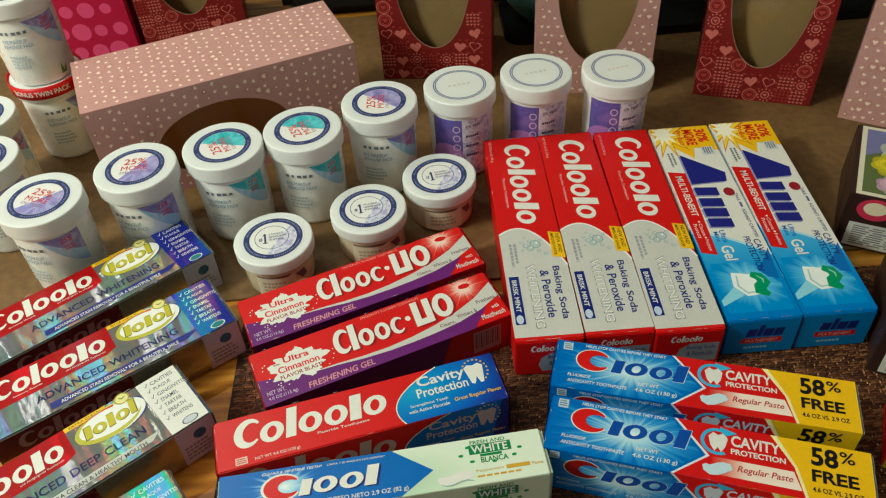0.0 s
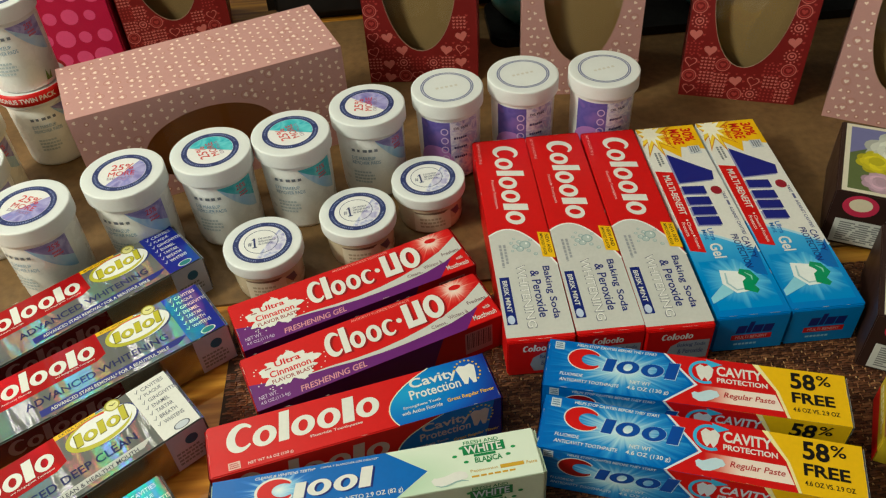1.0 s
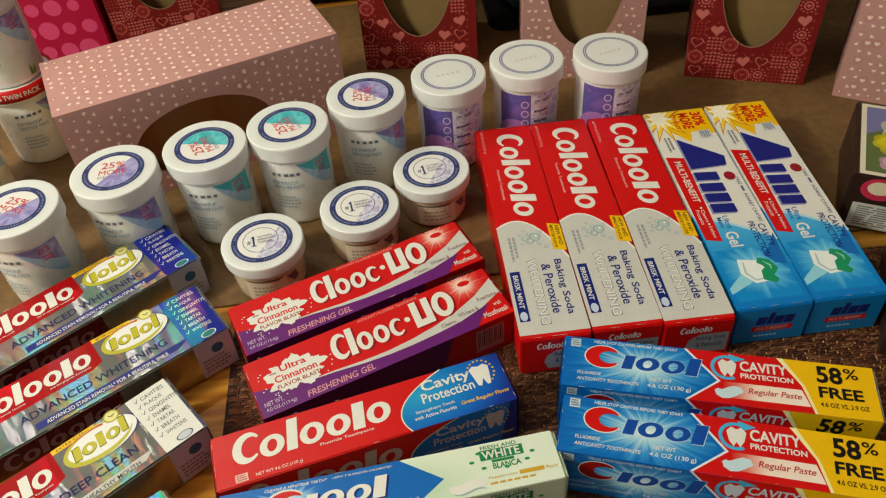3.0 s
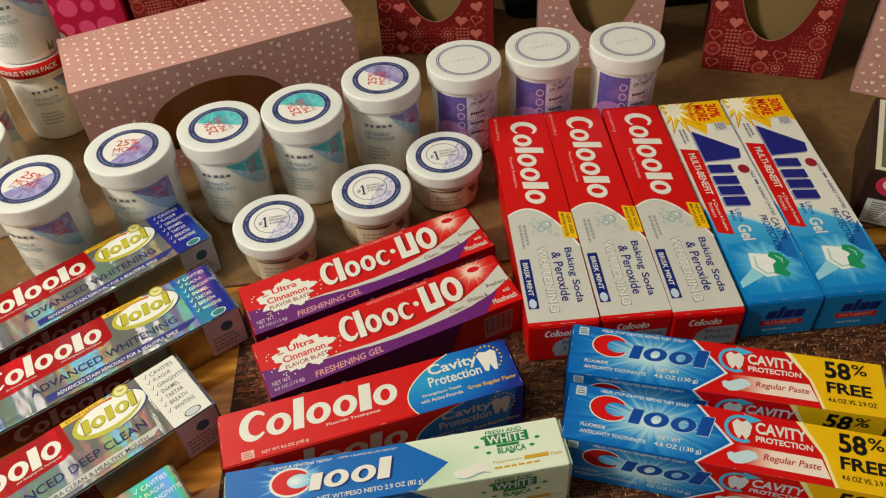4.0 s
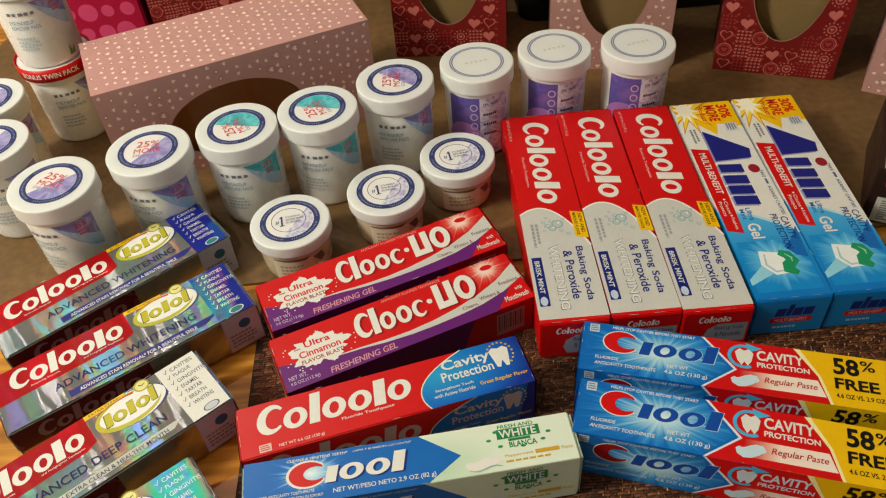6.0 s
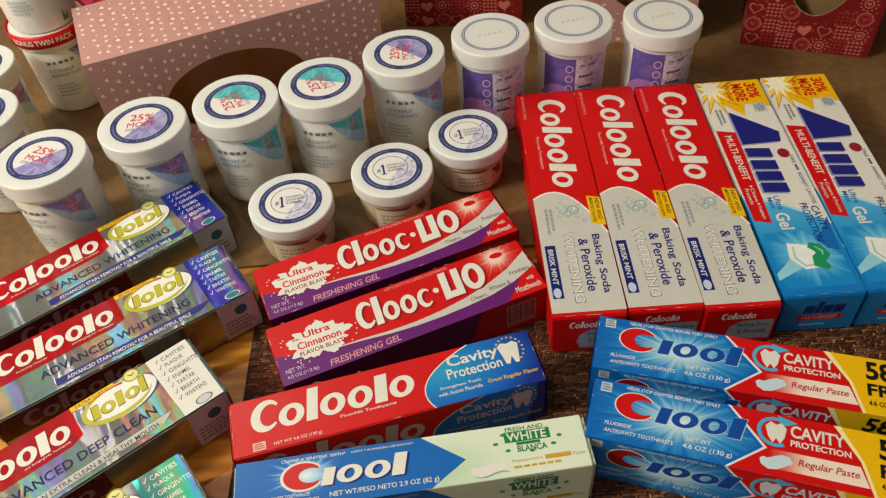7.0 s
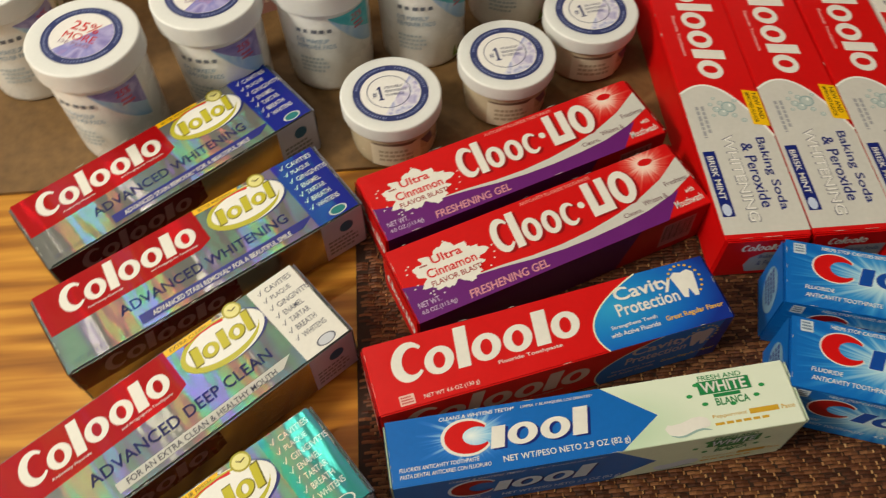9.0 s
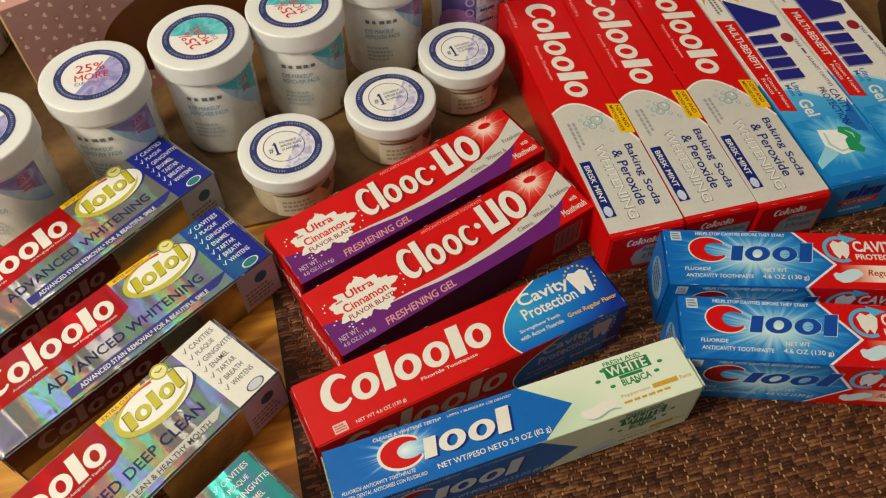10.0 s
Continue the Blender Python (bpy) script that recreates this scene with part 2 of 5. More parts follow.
RED, DARK_RED, WHITE = ink(210, 11, 14), ink(150, 11, 15), ink(230, 228, 222)
NAVY, BLUE, SKY, TEAL = ink(12, 34, 118), ink(0, 102, 188), ink(70, 178, 226), ink(14, 140, 140)
YELLOW, GOLD, PURPLE = ink(242, 190, 14), ink(208, 164, 48), ink(104, 30, 116)
GREEN, MINT, SILVER_INK, GREY, BLACK = ink(22, 130, 72), ink(216, 230, 206), ink(206, 205, 200, 0.34), ink(120, 122, 128), ink(20, 18, 18)
CARD = shader("raw_card", lin((190, 158, 108)), 0.75, vary=0.06)
FOIL = foil_material("holographic_foil", (92, 91, 88), (140, 138, 132), 0.54, 0.12, 0.017)
FOIL_RED = foil_material("foil_red", (150, 8, 10), (172, 6, 13), 0.10, 0.12, 0.0010)
FOIL_BLUE = foil_material("foil_blue", (60, 80, 190), (10, 24, 150), 0.22, 0.12, 0.012)
FOIL_TEAL = foil_material("foil_teal", (60, 170, 166), (8, 138, 134), 0.32, 0.12, 0.016)
FOIL_SIDE = shader("side_foil", lin((168, 158, 142)), 0.20, 0.92, vary=0.10, scale=30.0, bump=0.10, bump_scale=60.0, rough_vary=0.06)
LID = shader("white_plastic", lin((228, 230, 229)), 0.42, vary=0.03, bump=0.04, bump_scale=700.0)
TUB = shader("frosted_plastic", lin((243, 243, 239)), 0.3, vary=0.04, coat=0.3)
for plastic in (LID, TUB):
    sss = plastic.node_tree.nodes["Principled BSDF"]
    sss.inputs["Subsurface Weight"].default_value, sss.inputs["Subsurface Scale"].default_value = 0.6, 0.004
    sss.inputs["Subsurface Radius"].default_value = (1.0, 0.98, 0.95)
RUBBED_GLINT = ink(214, 206, 196, 0.6)


# ---- kit ----
def mesh_object(name, bm, material, parent=None, label=""):
    me = bpy.data.meshes.new(name)
    bm.to_mesh(me)
    bm.free()
    me.materials.append(material)
    ob = new(name, me)
    if parent:
        ob.parent = parent
    if label:
        tagged(ob, label)
    return ob


def part(name, bm, material, parent, label="", smooth=False):
    ob = mesh_object(name, bm, material, parent, label)
    if smooth:
        for p in ob.data.polygons:
            p.use_smooth = True
    return ob


def block(lo, hi, bevel=0.0006, segments=2):
    """A box between two corners with rounded edges."""
    bm = bmesh.new()
    bmesh.ops.create_cube(bm, size=1.0)
    for v in bm.verts:
        v.co = Vector([lo[i] + (v.co[i] + 0.5) * (hi[i] - lo[i]) for i in range(3)])
    if bevel:
        bmesh.ops.bevel(bm, geom=bm.edges[:], offset=bevel, segments=segments, affect="EDGES", clamp_overlap=True)
    return bm


def lathe(profile, steps=48):
    """A turned body from (radius, height) pairs."""
    bm = bmesh.new()
    rings = []
    for rad, z in profile:
        if rad < 1e-6:
            rings.append([bm.verts.new((0, 0, z))])
        else:
            rings.append([bm.verts.new((rad * math.cos(2 * math.pi * k / steps), rad * math.sin(2 * math.pi * k / steps), z)) for k in range(steps)])
    for a, b in zip(rings, rings[1:]):
        for k in range(steps):
            k2 = (k + 1) % steps
            if len(a) == 1 and len(b) > 1:
                bm.faces.new((a[0], b[k2], b[k]))
            elif len(b) == 1 and len(a) > 1:
                bm.faces.new((a[k], a[k2], b[0]))
            elif len(a) > 1:
                bm.faces.new((a[k], a[k2], b[k2], b[k]))
    bmesh.ops.recalc_face_normals(bm, faces=bm.faces[:])
    return bm


def ellipse(cx, cy, rx, ry, n=28, a0=0.0, a1=360.0, rot=0.0):
    out = []
    full = abs(a1 - a0) >= 359.9
    for k in range(n if full else n + 1):
        a = radians(a0 + (a1 - a0) * k / n)
        x, y = rx * math.cos(a), ry * math.sin(a)
        c, s = math.cos(radians(rot)), math.sin(radians(rot))
        out.append((cx + x * c - y * s, cy + x * s + y * c))
    return out


def heart(cx, cy, r, rot=0.0):
    pts = []
    for k in range(16):
        a = 2 * math.pi * k / 16
        x = 16 * math.sin(a) ** 3 / 17
        y = (13 * math.cos(a) - 5 * math.cos(2 * a) - 2 * math.cos(3 * a) - math.cos(4 * a)) / 17
        c, s = math.cos(rot), math.sin(rot)
        pts.append((cx + r * (x * c - y * s), cy + r * (x * s + y * c)))
    return pts


def star(cx, cy, r1, r2, n, rot=0.0, squash=1.0):
    return [(cx + (r1 if k % 2 == 0 else r2) * math.cos(rot + math.pi * k / n), cy + squash * (r1 if k % 2 == 0 else r2) * math.sin(rot + math.pi * k / n)) for k in range(2 * n)]


GLYPHS = {}


def letters(words, bold, shear):
    """Vertices and faces of a line of words in the built-in font."""
    key = (words, bold, shear)
    if key not in GLYPHS:
        cu = bpy.data.curves.new("words", "FONT")
        cu.body, cu.size, cu.resolution_u, cu.offset, cu.shear = words, 1.0, 3, bold, shear
        ob = bpy.data.objects.new("words", cu)
        me = ob.to_mesh()
        GLYPHS[key] = (np.array([v.co[:2] for v in me.vertices]), [tuple(p.vertices) for p in me.polygons])
        ob.to_mesh_clear()
        bpy.data.objects.remove(ob)
        bpy.data.curves.remove(cu)
    return GLYPHS[key]


# prints too fine to pick apart, joined
JOINED = ("picture_petal", "picture_pleat", "swoosh", "bloom", "small_print", "heart_print", "ringed_heart", "doodle", "doodle_fill", "bubble", "petal", "seal_print", "dot", "edge_wear_glint", "tick")


class Face:
    """A printed face, w by h metres, under a thing. Shapes are given in fractions of w and h, in layers; each name and ink becomes one mesh.
    bend: the radius of a round body, round which the face is wrapped."""

    def __init__(self, parent, m, w, h, bend=0.0):
        self.parent, self.m, self.w, self.h, self.bend, self.store, self.count = parent, m, w, h, bend, {}, 0

    def put(self, name, material, verts, faces, layer):
        self.count += 1
        key = (name, material.name, 0 if name in JOINED else self.count)
        vs, fs, _ = self.store.setdefault(key, ([], [], material))
        o = len(vs)
        lift = 0.00005 * (layer + 1) + 0.0000008 * (self.count % 60)
        for x, y in verts:
            if self.bend:
                a = x * self.w / self.bend
                r = self.bend + lift
                vs.append(self.m @ Vector((r * math.sin(a), y * self.h, r * math.cos(a))))
            else:
                vs.append(self.m @ Vector((x * self.w, y * self.h, lift)))
        fs.extend(tuple(i + o for i in f) for f in faces)

    def poly(self, name, material, pts, layer=0):
        if self.bend:
            # cut into strips so that it follows the round
            xs = [p[0] for p in pts]
            n = max(2, int((max(xs) - min(xs)) * self.w / 0.002))
            bm = bmesh.new()
            bm.faces.new([bm.verts.new((p[0], p[1], 0)) for p in pts])
            for k in range(1, n):
                x = min(xs) + (max(xs) - min(xs)) * k / n
                bmesh.ops.bisect_plane(bm, geom=bm.verts[:] + bm.edges[:] + bm.faces[:], plane_co=(x, 0, 0), plane_no=(1, 0, 0))
            bm.verts.index_update()
            verts = [(v.co.x, v.co.y) for v in bm.verts]
            faces = [tuple(v.index for v in f.verts) for f in bm.faces]
            bm.free()
            self.put(name, material, verts, faces, layer)
        else:
            if self.w < 0.9:
                pts = [(min(max(x, 0.0), 1.0), min(max(y, 0.0), 1.0)) for x, y in pts]
            self.put(name, material, pts, [tuple(range(len(pts)))], layer)

    def box(self, name, material, x0, y0, x1, y1, layer=0, slant=0.0):
        self.poly(name, material, [(x0, y0), (x1, y0), (x1 + slant, y1), (x0 + slant, y1)], layer)

    def ring(self, name, material, cx, cy, rx, ry, inner, layer=0, n=28, a0=0.0, a1=360.0, shift=0.0):
        o = ellipse(cx, cy, rx, ry, n, a0, a1)
        i = ellipse(cx + shift, cy, rx * inner, ry * inner, n, a0, a1)
        k = len(o)
        full = abs(a1 - a0) >= 359.9
        self.put(name, material, o + i, [(j, (j + 1) % k, k + (j + 1) % k, k + j) for j in range(k if full else k - 1)], layer)

    def stroke(self, name, material, pts, widths, layer=0):
        """A ribbon along points, with a width at each one, in fractions of the height."""
        vs = []
        for j, (x, y) in enumerate(pts):
            a, b = pts[max(j - 1, 0)], pts[min(j + 1, len(pts) - 1)]
            dx, dy = (b[0] - a[0]) * self.w, (b[1] - a[1]) * self.h
            d = math.hypot(dx, dy) or 1
            wd = widths[j] * self.h / 2
            vs += [(x - dy / d * wd / self.w, y + dx / d * wd / self.h), (x + dy / d * wd / self.w, y - dx / d * wd / self.h)]
        self.put(name, material, vs, [(2 * j, 2 * j + 1, 2 * j + 3, 2 * j + 2) for j in range(len(pts) - 1)], layer)

    def text(self, words, material, x0, y0, x1, y1, layer=2, bold=0.0, shear=0.0, turn=0, name="lettering"):
        """Words fitted to a rectangle; turn: 90 when they read upwards, 180 upside down."""
        v, f = letters(words, bold, shear)
        lo, hi = v.min(0), v.max(0)
        n = (v - lo) / (hi - lo)
        if turn == 90:
            n = np.stack([1 - n[:, 1], n[:, 0]], 1)
        elif turn == 180:
            n = 1 - n
        elif turn == 270:
            n = np.stack([n[:, 1], 1 - n[:, 0]], 1)
        pts = [(x0 + a * (x1 - x0), y0 + b * (y1 - y0)) for a, b in n]
        self.put(name, material, pts, f, layer)

    def bars(self, material, x0, y0, x1, y1, n, layer=2, name="small_print", seed=0):
        """Unreadable lines of print."""
        rnd = random.Random(seed)
        for k in range(n):
            y = y1 - (y1 - y0) * (k + 0.5) / n
            h = (y1 - y0) / n * 0.28
            x = x0
            end = x1 - (x1 - x0) * rnd.uniform(0, 0.25)
            while x < end:
                wd = (x1 - x0) * rnd.uniform(0.06, 0.16)
                self.poly(name, material, [(x, y - h), (min(x + wd, end), y - h), (min(x + wd, end), y + h), (x, y + h)], layer)
                x += wd + (x1 - x0) * 0.03

    def wordmark(self, material, x0, y0, x1, y1, pattern, layer=2, lean=0.25, name="mark_shape"):
        """A brand's mark as a row of plain shapes. Capital: full height, small: lower. C c crescents, O o ovals with a slot,
        i tall bar, t shorter bar, r low bar, b low block, U block with a slot."""
        wide = {"C": 1.18, "c": 0.95, "O": 1.2, "o": 1.02, "i": 0.44, "t": 0.50, "r": 0.46, "b": 0.85, "U": 1.1}
        total = sum(wide[p] for p in pattern) + 0.09 * (len(pattern) - 1) - 0.16 * pattern[:-1].count("C")
        u = (x1 - x0) / total
        x, hh = x0, y1 - y0

        def slant(pts):
            return [(a + lean * u * (b - y0) / hh * 0.8, b) for a, b in pts]

        for p in pattern:
            wd = wide[p] * u
            top = {"C": 1.0, "O": 1.0, "U": 1.0, "i": 1.04, "t": 0.90}.get(p, 0.70)
            cx, cy, rx, ry = x + wd / 2, y0 + hh * top / 2, wd / 2, hh * top / 2
            if p in "Oo":
                o = slant(ellipse(cx, cy, rx, ry, 24))
                i = slant(ellipse(cx, cy, rx * 0.40, ry * 0.58, 24))
                self.put(name, material, o + i, [(j, (j + 1) % 24, 24 + (j + 1) % 24, 24 + j) for j in range(24)], layer)
            elif p in "Cc":
                o = slant(ellipse(cx, cy, rx, ry, 24, 38, 322))
                i = slant(ellipse(cx + rx * 0.24, cy, rx * 0.62, ry * 0.68, 24, 48, 312))
                self.put(name, material, o + i, [(j, j + 1, 26 + j, 25 + j) for j in range(24)], layer)
            elif p == "U":
                for a, b, c in ((0.0, 0.36, 0.0), (0.64, 1.0, 0.0), (0.2, 0.8, 1.0)):
                    self.poly(name, material, slant([(x + wd * a, y0), (x + wd * b, y0), (x + wd * b, y0 + hh * (top if not c else 0.24)), (x + wd * a, y0 + hh * (top if not c else 0.24))]), layer)
            else:
                self.poly(name, material, slant([(x, y0), (x + wd, y0), (x + wd, y0 + hh * top), (x, y0 + hh * top)]), layer)
            x += wd + (0.09 - (0.16 if p == "C" else 0.0)) * u

    def crescent(self, name, material, cx, cy, rx, ry, layer):
        o = ellipse(cx, cy, rx, ry, 24, 35, 325)
        i = ellipse(cx + rx * 0.40, cy, rx * 0.62, ry * 0.56, 24, 50, 310)
        k = len(o)
        self.put(name, material, o + i, [(j, j + 1, k + j + 1, k + j) for j in range(k - 1)], layer)

    def wear(self, seed):
        """Short pale strokes along the folds: rubbed-through patches and painted light on edges."""
        rnd = random.Random(seed)
        for k in range(5):
            y = rnd.choice((0.004, 0.996))
            x = rnd.uniform(0.01, 0.93)
            n = rnd.uniform(0.006, 0.035)
            self.stroke("edge_wear_glint", RUBBED_GLINT, [(x, y), (x + n * 0.5, y), (x + n, y)], [0.002, rnd.uniform(0.004, 0.009), 0.002], 7)
        for x in (0.002, 0.998):
            for k in range(3):
                y = rnd.uniform(0.02, 0.8)
                n = rnd.uniform(0.04, 0.16)
                self.stroke("edge_wear_glint", RUBBED_GLINT, [(x, y), (x, y + n * 0.5), (x, y + n)], [0.002, rnd.uniform(0.003, 0.008), 0.002], 7)

    def done(self):
        for (name, _, _), (vs, fs, material) in self.store.items():
            me = bpy.data.meshes.new(name)
            me.from_pydata([tuple(v) for v in vs], [], fs)
            me.materials.append(material)
            ob = new(name, me)
            ob.parent = self.parent
            if name in JOINED:
                tagged(ob, kind="stuff")


def carton(name, L, W, H, body, label, at, bevel=0.0007):
    """A folded carton, centred, lying on its base at z=0, with end flaps. Gives the thing and its printed faces."""
    thing = new(name)
    tagged(thing, label, "toothpaste box", "toothpaste boxes on the table")
    rnd = random.Random(label + str(at[0]))
    bm = block((-L / 2, -W / 2, 0), (L / 2, W / 2, H), bevel)
    card = part("body", bm, body, thing)
    for s in (-1, 1):
        f = block((-0.0004, -W / 2 + 0.0012, 0.0012), (0.0004, W / 2 - 0.0012, H - 0.0016), 0.0002, 1)
        bmesh.ops.rotate(f, verts=f.verts, cent=(0, 0, 0), matrix=Matrix.Rotation(radians(s * rnd.uniform(0.2, 0.9)), 3, "Y"))
        bmesh.ops.translate(f, verts=f.verts, vec=(s * (L / 2 + 0.0002), 0, 0))
        part("end_flap", f, body, thing)
    top = Face(card, pose(-L / 2, -W / 2, H), L, W)
    front = Face(card, pose(-L / 2, -W / 2, 0, 90, 0, 0), L, H)
    right = Face(card, pose(L / 2 + 0.0012, -W / 2, 0, 90, 0, 90), W, H)
    left = Face(card, pose(-L / 2 - 0.0012, W / 2, 0, 90, 0, -90), W, H)
    thing.matrix_world = pose(at[0], at[1], at[3] if len(at) > 3 else 0.0, 0, 0, at[2]) @ pose(L / 2, -W / 2, 0)
    return thing, top, front, right, left


# ---- setting ----
def slab(name, lo, hi, material, kind="structure", label="", bevel=0.0):
    ob = mesh_object(name, block(lo, hi, bevel), material)
    return tagged(ob, label, kind=kind)


# unseen walls and ceiling; their tones are set for bounced fill
WALL_PAINT = shader("wall_paint", lin((168, 170, 176)), 0.85, vary=0.05, scale=3.0)
CEILING_PAINT = shader("ceiling_paint", lin((210, 207, 201)), 0.9, vary=0.03, scale=3.0)
FLOOR_WOOD = shader("dark_floor", lin((62, 44, 30)), 0.5, vary=0.2, scale=4.0)
slab("floor", (-2.2, -2.2, -0.80), (2.2, 2.2, -0.75), FLOOR_WOOD, label="dark brown wooden floor under the table")
slab("ceiling", (-2.2, -2.2, 1.70), (2.2, 2.2, 1.75), CEILING_PAINT, label="plain pale ceiling above the table")
slab("wall_north", (-2.2, 2.2, -0.75), (2.2, 2.3, 1.70), WALL_PAINT, label="plain pale grey painted wall")
slab("wall_south", (-2.2, -2.3, -0.75), (2.2, -2.2, 1.70), WALL_PAINT, label="plain pale grey painted wall")
slab("wall_east", (2.2, -2.2, -0.75), (2.3, 2.2, 1.70), WALL_PAINT, label="plain pale grey painted wall")
slab("wall_west", (-2.3, -2.2, -0.75), (-2.2, 2.2, 1.70), WALL_PAINT, label="plain pale grey painted wall")

# ---- table, brown mat, woven placemat ----
OAK = wood_material("oak")
TABLE_Z = -0.0025
table = new("table")
tagged(table, "honey-coloured oak dining table with visible grain", "table")
part("tabletop", block((-0.85, -0.50, -0.032), (0.95, 0.98, TABLE_Z), 0.004), OAK, table)
for x in (-0.78, 0.88):
    for y in (-0.43, 0.91):
        part("leg", block((x - 0.035, y - 0.035, -0.75), (x + 0.035, y + 0.035, -0.032), 0.004), OAK, table)


def rounded_sheet(x0, y0, x1, y1, r, z0, z1):
    bm = bmesh.new()
    pts = []
    for cx, cy, a in ((x1 - r, y1 - r, 0), (x0 + r, y1 - r, 90), (x0 + r, y0 + r, 180), (x1 - r, y0 + r, 270)):
        pts += ellipse(cx, cy, r, r, 10, a, a + 90)
    f = bm.faces.new([bm.verts.new((x, y, z0)) for x, y in pts])
    g = bmesh.ops.extrude_face_region(bm, geom=[f])
    bmesh.ops.translate(bm, verts=[v for v in g["geom"] if isinstance(v, bmesh.types.BMVert)], vec=(0, 0, z1 - z0))
    bmesh.ops.recalc_face_normals(bm, faces=bm.faces[:])
    return bm


LEATHER = shader("brown_leatherette", lin((113, 85, 51)), 0.6, vary=0.36, scale=14.0, bump=0.35, bump_scale=260.0)
mat_ob = mesh_object("leather_mat", rounded_sheet(-0.345, 0.146, 0.72, 0.600, 0.05, TABLE_Z, 0.0), LEATHER)
tagged(mat_ob, "large mottled brown leatherette mat lying on the oak table", "mat")


def woven_mat(x0, y0, x1, y1, turn):
    """Basket weave of short flat strands over a dark ground."""
    thing = new("woven_placemat")
    tagged(thing, "dark brown basket-weave vinyl placemat under the boxes", "placemat")
    part("backing", block((x0, y0, TABLE_Z), (x1, y1, -0.0012), 0.0004, 1), shader("weave_ground", lin((46, 28, 16)), 0.8), thing)
    rnd = np.random.RandomState(4)
    dy, dx = 0.0020, 0.0078

    def ridge(verts, faces, ax, bx, yy, h, z, low):
        """One raised strand: a shallow roof with sunken ends."""
        o, m = len(verts), (ax + bx) / 2
        verts += [(ax, yy - h, low), (ax, yy + h, low), (m, yy - h, z - 0.0004), (m, yy + h, z - 0.0004), (bx, yy - h, low), (bx, yy + h, low), (m, yy, z), (ax, yy, low + 0.0003), (bx, yy, low + 0.0003)]
        faces += [(o, o + 2, o + 6, o + 7), (o + 7, o + 6, o + 3, o + 1), (o + 2, o + 4, o + 8, o + 6), (o + 6, o + 8, o + 5, o + 3)]

    weft, warp = ([], []), ([], [])
    for j in range(int((y1 - y0) / dy)):
        y = y0 + (j + 0.5) * dy
        off = rnd.uniform(0, dx)
        for i in range(int((x1 - x0) / dx) - 1):
            a = x0 + off + i * dx + rnd.uniform(-0.0006, 0.0006)
            b = a + dx * rnd.uniform(0.84, 0.97)
            ridge(*weft, a, b, y + rnd.uniform(-0.00015, 0.00015), dy * rnd.uniform(0.40, 0.48), rnd.uniform(-0.0003, 0.0), -0.0013)
            if rnd.uniform() < 0.7:
                w = rnd.uniform(0.0005, 0.0011)
                ridge(*warp, b - w * 0.3, b + w, y + rnd.uniform(-0.0003, 0.0003), dy * rnd.uniform(0.34, 0.5), rnd.uniform(-0.0002, 0.0003), -0.0011)
    looks = (("weave", weft, ((60, 32, 19), (82, 46, 28), (98, 58, 36), (116, 73, 46), (134, 90, 58))), ("cross_thread", warp, ((96, 60, 35), (120, 80, 48), (140, 98, 60), (160, 118, 76), (184, 144, 98))))
    for name, (verts, faces), tones in looks:
        me = bpy.data.meshes.new(name)
        me.from_pydata(verts, [], faces)
        me.materials.append(strand_material("woven_" + name, tones))
        ob = new(name, me)
        ob.parent = thing
        tagged(ob, kind="stuff")
    thing.matrix_world = pose(0, 0, 0, 0, 0, turn)
    return thing


woven_mat(-0.006, -0.30, 0.60, 0.132, -0.6)


# ---- toothpaste cartons ----
def heptamark(f, material, x0, y0, x1, y1, layer=3):
    f.wordmark(material, x0, y0, x1, y1, "Coiooto", layer)


